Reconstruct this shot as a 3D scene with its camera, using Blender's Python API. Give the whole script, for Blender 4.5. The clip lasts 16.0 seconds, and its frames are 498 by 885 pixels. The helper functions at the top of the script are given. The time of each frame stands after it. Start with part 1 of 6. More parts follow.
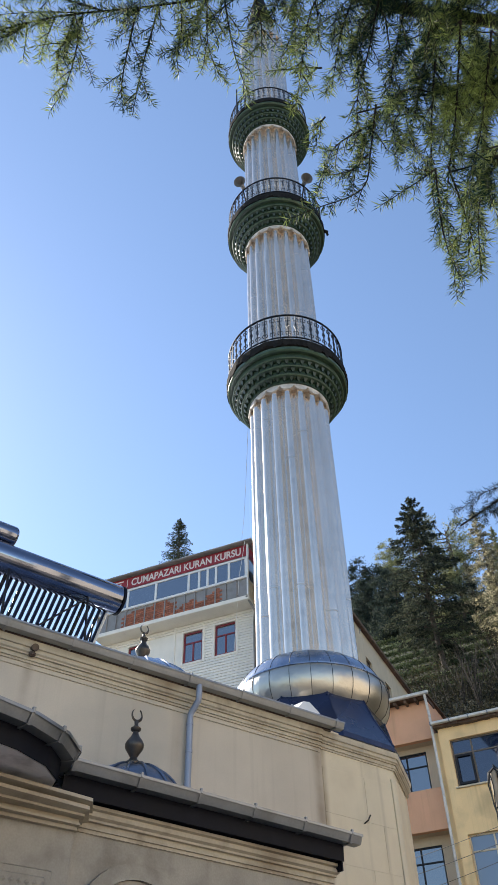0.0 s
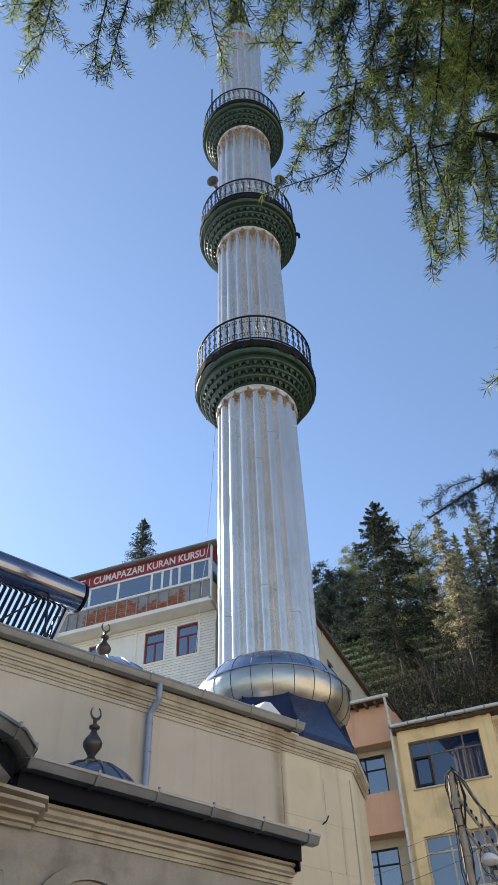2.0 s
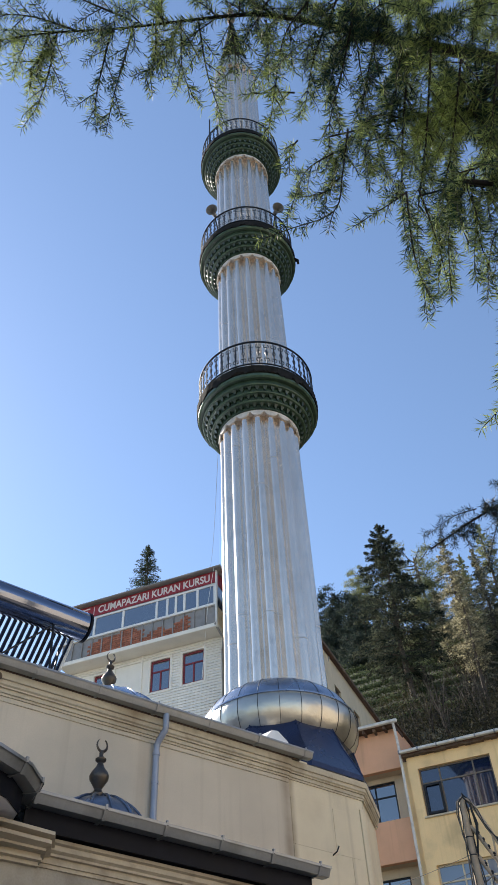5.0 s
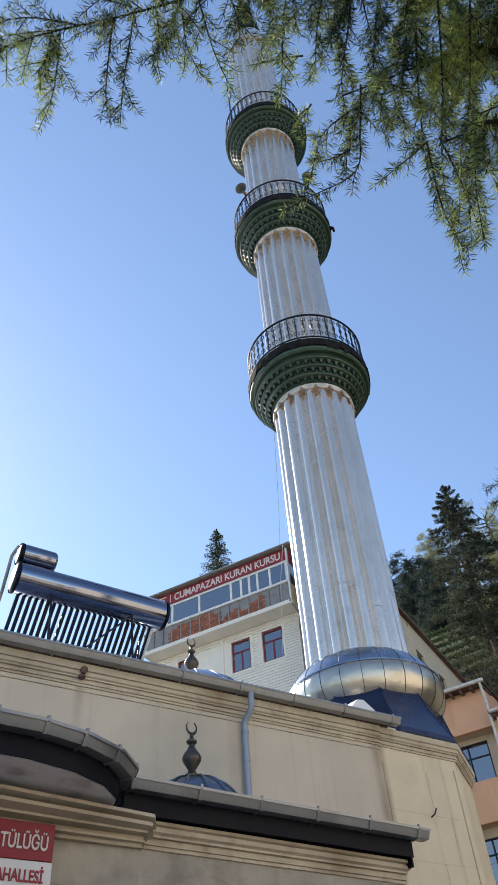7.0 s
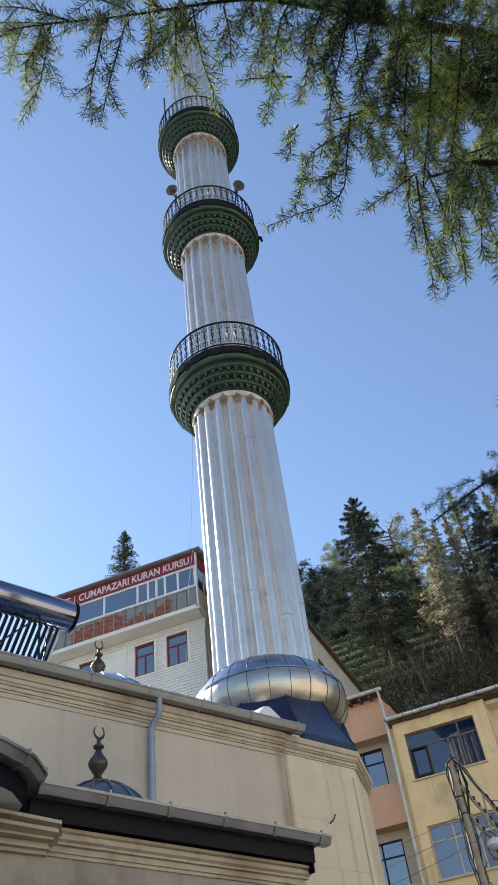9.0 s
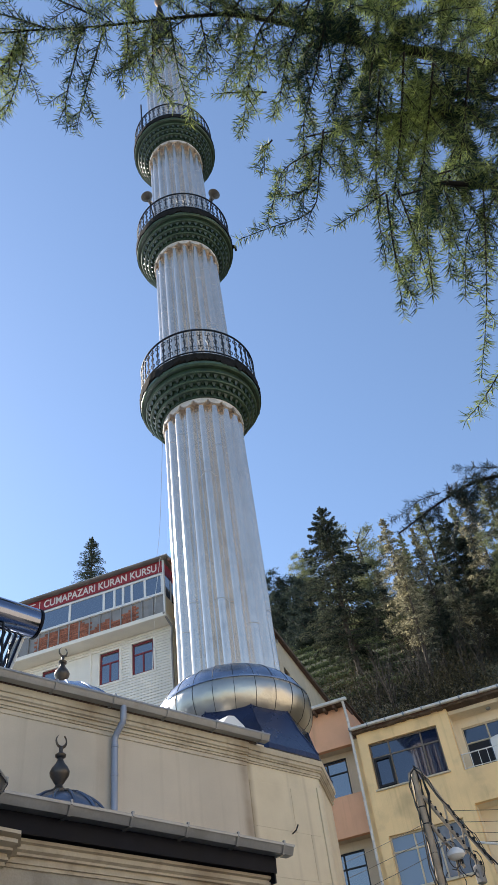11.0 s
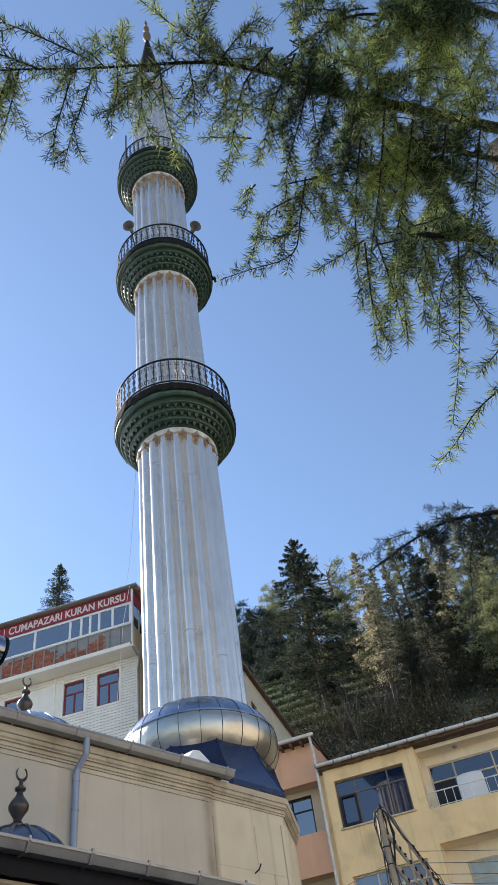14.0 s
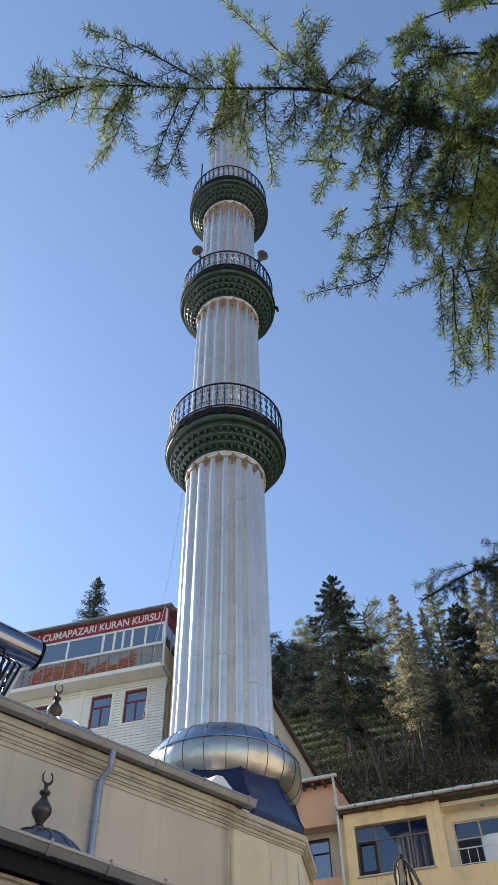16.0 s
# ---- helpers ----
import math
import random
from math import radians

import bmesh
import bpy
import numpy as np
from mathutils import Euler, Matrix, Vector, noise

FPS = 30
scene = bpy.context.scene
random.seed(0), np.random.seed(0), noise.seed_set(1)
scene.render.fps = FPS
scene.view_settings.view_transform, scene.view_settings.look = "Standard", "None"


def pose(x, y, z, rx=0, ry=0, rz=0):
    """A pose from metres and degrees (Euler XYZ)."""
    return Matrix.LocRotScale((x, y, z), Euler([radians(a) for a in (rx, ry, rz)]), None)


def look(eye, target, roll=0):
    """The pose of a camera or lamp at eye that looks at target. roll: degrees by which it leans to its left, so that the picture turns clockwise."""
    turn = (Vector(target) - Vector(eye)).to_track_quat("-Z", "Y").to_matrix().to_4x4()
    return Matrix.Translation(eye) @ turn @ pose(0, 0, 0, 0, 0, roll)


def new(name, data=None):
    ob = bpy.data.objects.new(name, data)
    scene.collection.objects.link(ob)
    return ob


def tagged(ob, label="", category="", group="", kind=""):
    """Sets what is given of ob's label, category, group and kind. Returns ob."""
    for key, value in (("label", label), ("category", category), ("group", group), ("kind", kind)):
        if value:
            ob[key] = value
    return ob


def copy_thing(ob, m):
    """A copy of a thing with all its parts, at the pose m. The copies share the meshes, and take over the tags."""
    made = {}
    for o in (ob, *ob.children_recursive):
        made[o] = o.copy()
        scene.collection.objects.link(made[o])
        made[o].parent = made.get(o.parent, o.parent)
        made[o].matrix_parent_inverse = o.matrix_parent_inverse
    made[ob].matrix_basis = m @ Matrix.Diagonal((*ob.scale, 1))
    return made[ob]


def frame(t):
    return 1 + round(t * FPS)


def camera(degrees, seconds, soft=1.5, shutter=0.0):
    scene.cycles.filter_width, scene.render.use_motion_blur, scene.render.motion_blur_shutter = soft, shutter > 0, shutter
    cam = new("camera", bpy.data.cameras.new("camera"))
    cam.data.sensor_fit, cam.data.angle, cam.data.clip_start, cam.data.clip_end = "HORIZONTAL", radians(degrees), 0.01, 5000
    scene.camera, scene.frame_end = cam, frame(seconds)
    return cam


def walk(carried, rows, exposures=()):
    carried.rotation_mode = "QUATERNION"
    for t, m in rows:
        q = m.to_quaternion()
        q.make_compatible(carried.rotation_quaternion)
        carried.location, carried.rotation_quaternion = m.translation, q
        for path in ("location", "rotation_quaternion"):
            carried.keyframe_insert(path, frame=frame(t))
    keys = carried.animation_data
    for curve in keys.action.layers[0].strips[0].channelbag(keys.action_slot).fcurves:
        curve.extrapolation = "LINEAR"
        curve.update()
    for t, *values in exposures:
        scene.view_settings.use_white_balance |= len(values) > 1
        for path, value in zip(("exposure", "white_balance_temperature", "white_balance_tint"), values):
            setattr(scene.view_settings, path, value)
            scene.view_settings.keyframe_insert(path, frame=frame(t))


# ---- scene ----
cam = camera(36.1, 16.0, 0.7)
PATH = [
    (0, (1.973, 1.513, 1.86), (2.866, 2.653, 3.239), -1.2),
    (0.5, (1.974, 1.548, 1.855), (2.89, 2.671, 3.233), -1.5),
    (1, (1.987, 1.581, 1.853), (2.929, 2.691, 3.224), -1.7),
    (1.5, (2.0, 1.58, 1.856), (2.957, 2.677, 3.227), -2.0),
    (2, (2.012, 1.573, 1.854), (2.971, 2.656, 3.236), -2.2),
    (2.5, (2.007, 1.57, 1.867), (2.963, 2.643, 3.259), -2.3),
    (3, (1.998, 1.569, 1.856), (2.948, 2.631, 3.259), -2.5),
    (3.5, (1.993, 1.558, 1.858), (2.936, 2.615, 3.27), -2.6),
    (6, (1.984, 1.528, 1.862), (2.876, 2.603, 3.294), -3.8),
    (6.5, (2.006, 1.548, 1.879), (2.858, 2.677, 3.293), -4.1),
    (7, (2.007, 1.523, 1.857), (2.834, 2.696, 3.25), -5.0),
    (7.5, (1.99, 1.532, 1.862), (2.841, 2.7, 3.246), -6.0),
    (8, (1.958, 1.543, 1.858), (2.864, 2.668, 3.241), -6.9),
    (8.5, (1.908, 1.581, 1.858), (2.868, 2.655, 3.245), -7.5),
    (9, (1.876, 1.584, 1.863), (2.885, 2.618, 3.246), -8.1),
    (9.5, (1.894, 1.594, 1.858), (2.935, 2.607, 3.233), -8.7),
    (12, (1.859, 1.559, 1.858), (2.922, 2.501, 3.267), -9.3),
    (12.5, (1.866, 1.56, 1.861), (2.928, 2.487, 3.279), -9.2),
    (13, (1.868, 1.563, 1.858), (2.933, 2.474, 3.285), -9.4),
    (13.5, (1.851, 1.558, 1.858), (2.922, 2.452, 3.291), -9.7),
    (14, (1.85, 1.554, 1.856), (2.927, 2.435, 3.293), -9.8),
    (14.5, (1.85, 1.558, 1.861), (2.927, 2.433, 3.301), -9.4),
    (15, (1.845, 1.565, 1.865), (2.898, 2.453, 3.315), -7.4),
    (15.5, (1.806, 1.584, 1.824), (2.806, 2.491, 3.299), -4.0),
    (16, (1.802, 1.605, 1.787), (2.753, 2.529, 3.285), -1.2),
]
walk(cam, [(t, look(e, g, r)) for t, e, g, r in PATH], [(t, e, 6520, 10) for t, e in ((0, 0.82), (0.5, 0.76), (1, 0.73), (6, 0.71), (7, 0.80), (8, 0.82), (9, 0.75), (12, 0.75), (14.5, 0.78), (15.5, 0.71), (16, 0.66))])

# ---- world, sun ----
GROUND = 0.25
SUN_AZ, SUN_EL = 100.0, 36.0
world = bpy.data.worlds.new("sky")
scene.world = world
world.use_nodes = True
wn = world.node_tree.nodes
wn.clear()
sky = wn.new("ShaderNodeTexSky")
sky.sky_type, sky.sun_disc = "NISHITA", False
sky.sun_elevation, sky.sun_rotation = radians(SUN_EL), radians(90 - SUN_AZ)
sky.altitude, sky.air_density, sky.dust_density, sky.ozone_density = 300, 1.0, 0.22, 1.8
bg = wn.new("ShaderNodeBackground")
bg.inputs["Strength"].default_value = 0.15
wo = wn.new("ShaderNodeOutputWorld")
world.node_tree.links.new(sky.outputs[0], bg.inputs["Color"])
world.node_tree.links.new(bg.outputs[0], wo.inputs["Surface"])

sun_data = bpy.data.lights.new("sun", "SUN")
sun_data.energy, sun_data.angle, sun_data.color = 5.0, radians(0.6), (1.0, 0.91, 0.79)
sun = new("sun", sun_data)
sun_dir = Vector((math.cos(radians(SUN_EL)) * math.cos(radians(SUN_AZ)),
                  math.cos(radians(SUN_EL)) * math.sin(radians(SUN_AZ)), math.sin(radians(SUN_EL))))
sun.matrix_world = look(sun_dir * 80, (0, 0, 0))


# ---- materials ----
def mat(name, base, rough=0.7, metal=0.0, vary=0.12, scale=3.0, fine=40.0, bump=0.15, stain=None, streak=0.0,
        island=0.0, spec=0.5, dist=0.01, drip=None):
    """A surface with variation at two scales; stain: (colour, amount, scale); streak: vertical running marks."""
    m = bpy.data.materials.new(name)
    m.use_nodes = True
    nt = m.node_tree
    n, ln = nt.nodes, nt.links
    b = n["Principled BSDF"]
    b.inputs["Roughness"].default_value, b.inputs["Metallic"].default_value = rough, metal
    b.inputs["Specular IOR Level"].default_value = spec
    co = n.new("ShaderNodeTexCoord")
    big = n.new("ShaderNodeTexNoise")
    big.inputs["Scale"].default_value, big.inputs["Detail"].default_value = scale, 5
    ln.new(co.outputs["Object"], big.inputs["Vector"])
    small = n.new("ShaderNodeTexNoise")
    small.inputs["Scale"].default_value, small.inputs["Detail"].default_value = fine, 4
    ln.new(co.outputs["Object"], small.inputs["Vector"])
    mix = n.new("ShaderNodeMath")
    mix.operation = "MULTIPLY_ADD"
    ln.new(small.outputs[0], mix.inputs[0])
    mix.inputs[1].default_value = 0.4
    ln.new(big.outputs[0], mix.inputs[2])
    ramp = n.new("ShaderNodeMapRange")
    ramp.inputs[1].default_value, ramp.inputs[2].default_value = 0.45, 0.95
    ramp.inputs[3].default_value, ramp.inputs[4].default_value = 1 - vary, 1 + vary
    ln.new(mix.outputs[0], ramp.inputs[0])
    val = ramp.outputs[0]
    if island:
        geo = n.new("ShaderNodeNewGeometry")
        r2 = n.new("ShaderNodeMapRange")
        r2.inputs[3].default_value, r2.inputs[4].default_value = 1 - island, 1 + island
        ln.new(geo.outputs["Random Per Island"], r2.inputs[0])
        mul = n.new("ShaderNodeMath")
        mul.operation = "MULTIPLY"
        ln.new(val, mul.inputs[0])
        ln.new(r2.outputs[0], mul.inputs[1])
        val = mul.outputs[0]
    col = n.new("ShaderNodeVectorMath")
    col.operation = "SCALE"
    col.inputs[0].default_value = base
    ln.new(val, col.inputs["Scale"])
    out = col.outputs[0]
    for kind in (["stain"] if stain else []) + (["streak"] if streak else []):
        t = n.new("ShaderNodeTexNoise")
        t.inputs["Detail"].default_value = 6
        rr = n.new("ShaderNodeMapRange")
        mc = n.new("ShaderNodeMix")
        mc.data_type = "RGBA"
        if kind == "stain":
            colour, amount, sc = stain
            t.inputs["Scale"].default_value = sc
            ln.new(co.outputs["Object"], t.inputs["Vector"])
            rr.inputs[1].default_value, rr.inputs[2].default_value = 0.52, 0.78
        else:
            colour, amount = (base[0] * 0.45, base[1] * 0.42, base[2] * 0.36), streak
            mp = n.new("ShaderNodeMapping")
            mp.inputs["Scale"].default_value = (7, 7, 0.35)
            ln.new(co.outputs["Object"], mp.inputs[0])
            ln.new(mp.outputs[0], t.inputs["Vector"])
            t.inputs["Scale"].default_value = 1.0
            rr.inputs[1].default_value, rr.inputs[2].default_value = 0.54, 0.85
        rr.inputs[4].default_value = amount
        ln.new(t.outputs[0], rr.inputs[0])
        ln.new(rr.outputs[0], mc.inputs[0])
        ln.new(out, mc.inputs[6])
        mc.inputs[7].default_value = (*colour, 1)
        out = mc.outputs[2]
    if drip:
        sx = n.new("ShaderNodeSeparateXYZ")
        ln.new(co.outputs["Object"], sx.inputs[0])
        wob = n.new("ShaderNodeTexNoise")
        wob.inputs["Scale"].default_value, wob.inputs["Detail"].default_value = 2.5, 6
        ln.new(co.outputs["Object"], wob.inputs["Vector"])
        for at_x, width, amount in drip:
            off = n.new("ShaderNodeMath")
            off.operation = "SUBTRACT"
            ln.new(sx.outputs[0], off.inputs[0])
            off.inputs[1].default_value = at_x
            ab = n.new("ShaderNodeMath")
            ab.operation = "ABSOLUTE"
            ln.new(off.outputs[0], ab.inputs[0])
            dr = n.new("ShaderNodeMapRange")
            dr.interpolation_type = "SMOOTHSTEP"
            dr.inputs[1].default_value, dr.inputs[2].default_value = width, 0.0
            dr.inputs[4].default_value = amount
            ln.new(ab.outputs[0], dr.inputs[0])
            mw = n.new("ShaderNodeMath")
            mw.operation = "MULTIPLY"
            ln.new(dr.outputs[0], mw.inputs[0])
            ln.new(wob.outputs[0], mw.inputs[1])
            md = n.new("ShaderNodeMix")
            md.data_type = "RGBA"
            ln.new(mw.outputs[0], md.inputs[0])
            ln.new(out, md.inputs[6])
            md.inputs[7].default_value = (0.20, 0.13, 0.07, 1)
            out = md.outputs[2]
    ln.new(out, b.inputs["Base Color"])
    if bump:
        bp = n.new("ShaderNodeBump")
        bp.inputs["Strength"].default_value, bp.inputs["Distance"].default_value = bump, dist
        ln.new(mix.outputs[0], bp.inputs["Height"])
        ln.new(bp.outputs[0], b.inputs["Normal"])
    rg = n.new("ShaderNodeMapRange")
    rg.inputs[3].default_value, rg.inputs[4].default_value = max(rough - 0.12, 0.03), min(rough + 0.12, 1)
    ln.new(big.outputs[0], rg.inputs[0])
    ln.new(rg.outputs[0], b.inputs["Roughness"])
    return m


def leaf_mat(name, base, tip, trans=0.35, scale=2.0, rough=0.75, spec=0.12, low=0.54):
    """Foliage: two tones by clump and by leaf, some light through."""
    m = bpy.data.materials.new(name)
    m.use_nodes = True
    n, ln = m.node_tree.nodes, m.node_tree.links
    b = n["Principled BSDF"]
    b.inputs["Roughness"].default_value = rough
    b.inputs["Specular IOR Level"].default_value = spec
    co = n.new("ShaderNodeTexCoord")
    t = n.new("ShaderNodeTexNoise")
    t.inputs["Scale"].default_value = scale
    ln.new(co.outputs["Object"], t.inputs["Vector"])
    geo = n.new("ShaderNodeNewGeometry")
    ad = n.new("ShaderNodeMath")
    ad.operation = "MULTIPLY_ADD"
    ln.new(geo.outputs["Random Per Island"], ad.inputs[0])
    ad.inputs[1].default_value = 0.45
    ln.new(t.outputs[0], ad.inputs[2])
    rr = n.new("ShaderNodeMapRange")
    rr.inputs[1].default_value, rr.inputs[2].default_value = low, 1.05
    ln.new(ad.outputs[0], rr.inputs[0])
    mc = n.new("ShaderNodeMix")
    mc.data_type = "RGBA"
    mc.inputs[6].default_value, mc.inputs[7].default_value = (*base, 1), (*tip, 1)
    ln.new(rr.outputs[0], mc.inputs[0])
    ln.new(mc.outputs[2], b.inputs["Base Color"])
    tr = n.new("ShaderNodeBsdfTranslucent")
    ln.new(mc.outputs[2], tr.inputs[0])
    ms = n.new("ShaderNodeMixShader")
    ms.inputs[0].default_value = trans
    ln.new(b.outputs[0], ms.inputs[1])
    ln.new(tr.outputs[0], ms.inputs[2])
    ln.new(ms.outputs[0], n["Material Output"].inputs["Surface"])
    return m


def glass_mat(name, tint=(0.015, 0.02, 0.03), rough=0.04, ior=1.8):
    """Window glass before a dark room: a glossy dielectric over a dark tint."""
    m = bpy.data.materials.new(name)
    m.use_nodes = True
    n, ln = m.node_tree.nodes, m.node_tree.links
    b = n["Principled BSDF"]
    b.inputs["Base Color"].default_value = (*tint, 1)
    b.inputs["Roughness"].default_value = rough
    b.inputs["IOR"].default_value = ior
    b.inputs["Coat Weight"].default_value = 1.0
    b.inputs["Coat Roughness"].default_value = 0.02
    co = n.new("ShaderNodeTexCoord")
    t = n.new("ShaderNodeTexNoise")
    t.inputs["Scale"].default_value = 1.2
    bp = n.new("ShaderNodeBump")
    bp.inputs["Strength"].default_value, bp.inputs["Distance"].default_value = 0.06, 0.02
    ln.new(co.outputs["Object"], t.inputs["Vector"])
    ln.new(t.outputs[0], bp.inputs["Height"])
    ln.new(bp.outputs[0], b.inputs["Normal"])
    return m


RENDERED = mat("cream_render", (0.60, 0.515, 0.40), 0.85, vary=0.10, scale=1.3, fine=60, bump=0.1,
               stain=((0.36, 0.35, 0.30), 0.8, 0.55), streak=0.3, drip=((9.52, 0.16, 1.0), (5.04, 0.10, 0.6), (7.15, 0.14, 0.4)))
STONE = mat("cream_cut_stone", (0.70, 0.595, 0.42), 0.8, vary=0.12, scale=1.6, fine=70, bump=0.2,
            stain=((0.46, 0.37, 0.25), 0.5, 1.6), streak=0.25, drip=((9.62, 0.10, 1.0), (10.75, 0.05, 0.35), (10.40, 0.04, 0.25)))
# stained stone with the porch eave's shade put into its overall colour
ENTRANCE_SHADED = mat("stained_entrance_stone", (0.40, 0.36, 0.29), 0.85, vary=0.2, scale=3, fine=60, bump=0.3,
               stain=((0.17, 0.14, 0.10), 0.6, 3.5), streak=0.35)
CORNICE = mat("weathered_cornice", (0.55, 0.475, 0.35), 0.85, vary=0.15, scale=2, fine=50, bump=0.2,
              stain=((0.20, 0.145, 0.10), 0.7, 4), streak=0.2, drip=((6.9, 0.45, 0.9), (4.3, 0.5, 0.5), (9.5, 0.3, 0.8)))
GUTTER = mat("zinc_gutter", (0.28, 0.285, 0.29), 0.34, 0.55, vary=0.15, scale=3, bump=0.08, stain=((0.16, 0.15, 0.13), 0.5, 4))
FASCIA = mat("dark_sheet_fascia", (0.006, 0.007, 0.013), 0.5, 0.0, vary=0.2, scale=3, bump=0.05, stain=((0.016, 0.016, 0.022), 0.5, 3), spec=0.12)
SOFFIT = mat("grey_soffit_board", (0.78, 0.75, 0.74), 0.8, vary=0.08, scale=2, bump=0.05, stain=((0.09, 0.06, 0.045), 0.85, 3.0))
PIPE = mat("grey_blue_pipe", (0.30, 0.33, 0.40), 0.4, 0.2, vary=0.08, bump=0.03)
LEAD = mat("blue_lead_sheet", (0.30, 0.34, 0.41), 0.26, 0.9, vary=0.2, scale=2.2, fine=20, bump=0.25, dist=0.02)
NAVY = mat("navy_sheet_metal", (0.018, 0.026, 0.065), 0.27, 0.45, vary=0.15, scale=2, bump=0.12, dist=0.02)
ZINC = mat("bright_zinc_sheet", (0.52, 0.48, 0.41), 0.34, 0.9, vary=0.12, scale=2.5, fine=6, bump=0.6, dist=0.03)
SHAFT = mat("pale_metal_shaft", (0.90, 0.76, 0.62), 0.19, 0.86, vary=0.03, scale=0.7, fine=4, bump=0.02, dist=0.012,
            stain=((0.17, 0.15, 0.13), 0.22, 3.4), streak=0.3)
SCALLOP = mat("grimy_plaster_scallop", (0.55, 0.50, 0.45), 0.7, vary=0.2, scale=5, bump=0.1, stain=((0.22, 0.18, 0.14), 0.6, 6))
SEAM = mat("grimy_sheet_seam", (0.52, 0.48, 0.43), 0.4, 0.5, vary=0.2, scale=4, bump=0.1)
GREEN = mat("dark_green_paint", (0.011, 0.026, 0.013), 0.35, vary=0.25, scale=4, bump=0.15, stain=((0.015, 0.03, 0.02), 0.6, 3))
GREEN_M = mat("mid_green_paint", (0.026, 0.050, 0.028), 0.4, vary=0.3, scale=5, bump=0.12, stain=((0.012, 0.02, 0.013), 0.7, 4), streak=0.4)
BLACKENED = mat("blackened_concrete", (0.016, 0.015, 0.014), 0.95, vary=0.5, scale=6, fine=30, bump=0.6, dist=0.03, spec=0.1)
GREEN_L = mat("pale_green_paint", (0.05, 0.088, 0.052), 0.4, vary=0.3, scale=5, bump=0.12, stain=((0.02, 0.035, 0.022), 0.7, 4), streak=0.4)
IRON = mat("black_iron", (0.015, 0.015, 0.017), 0.5, 0.4, vary=0.2, bump=0.1)
BRONZE = mat("bronze_finial", (0.10, 0.085, 0.07), 0.42, 0.8, vary=0.2, scale=12, bump=0.1)
GOLD = mat("tarnished_gilt_finial", (0.22, 0.13, 0.06), 0.5, 0.7, vary=0.15, bump=0.05)
SPEAKER = mat("dull_grey_speaker_paint", (0.13, 0.125, 0.12), 0.5, vary=0.15, scale=6, bump=0.05)
DARKLEAD = mat("weathered_dark_lead", (0.15, 0.17, 0.21), 0.3, 0.85, vary=0.25, scale=3, bump=0.3, dist=0.02)
CHROME = mat("polished_tank_steel", (0.24, 0.25, 0.30), 0.10, 1.0, vary=0.04, scale=2, bump=0.04, dist=0.02)
TUBE = mat("dark_glass_tube", (0.008, 0.01, 0.03), 0.12, 0.0, vary=0.1, bump=0)
WHITE = mat("white_plastic", (0.74, 0.73, 0.70), 0.5, vary=0.06, bump=0.03)
DIRTYW = mat("dirty_white_plastic", (0.62, 0.59, 0.53), 0.55, vary=0.12, scale=4, bump=0.05, stain=((0.30, 0.25, 0.18), 0.6, 5))
SIDING = mat("ivory_siding", (0.78, 0.74, 0.66), 0.6, vary=0.06, scale=1.5, bump=0.05, streak=0.15)
BRICKM = mat("hollow_red_brick", (0.33, 0.12, 0.07), 0.9, vary=0.2, scale=6, bump=0.4, island=0.3)
PANEL = mat("grey_sheet_panel", (0.27, 0.26, 0.25), 0.6, 0.2, vary=0.15, scale=2, bump=0.1, stain=((0.14, 0.12, 0.1), 0.5, 2.5))
REDB = mat("red_banner_vinyl", (0.27, 0.018, 0.026), 0.55, vary=0.08, bump=0.03)
REDW = mat("dark_red_window_frame", (0.20, 0.022, 0.03), 0.45, vary=0.1, bump=0.03)
LETTER = mat("white_lettering", (0.68, 0.62, 0.58), 0.6, vary=0.05, bump=0)
REDL = mat("red_lettering", (0.35, 0.03, 0.04), 0.6, vary=0.05, bump=0)
YELLOW = mat("yellow_render", (0.86, 0.61, 0.31), 0.88, vary=0.12, scale=1.0, fine=50, bump=0.12,
             stain=((0.50, 0.36, 0.19), 0.8, 1.3), streak=0.45)
PALEY = mat("pale_yellow_render", (0.80, 0.69, 0.51), 0.88, vary=0.10, scale=1.0, fine=50, bump=0.1, streak=0.25)
PINK = mat("salmon_render", (0.72, 0.40, 0.24), 0.88, vary=0.12, scale=1.0, fine=50, bump=0.12, streak=0.3)
BEIGE = mat("beige_render", (0.60, 0.50, 0.36), 0.88, vary=0.1, scale=1.0, bump=0.1, streak=0.3)
ROOFEDGE = mat("brown_roof_edge", (0.10, 0.065, 0.045), 0.85, vary=0.3, scale=5, bump=0.3, stain=((0.3, 0.22, 0.14), 0.6, 4))
WFRAME = mat("brown_window_frame", (0.15, 0.12, 0.09), 0.5, vary=0.15, bump=0.05)
WFRAME_L = mat("cream_window_frame", (0.55, 0.47, 0.34), 0.6, vary=0.1, bump=0.05)
GLASS = glass_mat("window_glass", (0.010, 0.018, 0.05), 0.04, 1.75)
GLASS_S = glass_mat("sky_lit_window_glass", (0.02, 0.03, 0.05), 0.04, 2.7)
GLASS_B = glass_mat("pale_window_glass", (0.13, 0.17, 0.23), 0.08)
CURTAIN = mat("net_curtain", (0.35, 0.42, 0.45), 0.9, vary=0.15, scale=4, bump=0.1)
WOOD = mat("brown_wood", (0.17, 0.09, 0.045), 0.6, vary=0.25, scale=5, bump=0.1)
TILE = mat("roof_tile", (0.16, 0.075, 0.05), 0.85, vary=0.3, scale=5, bump=0.4)
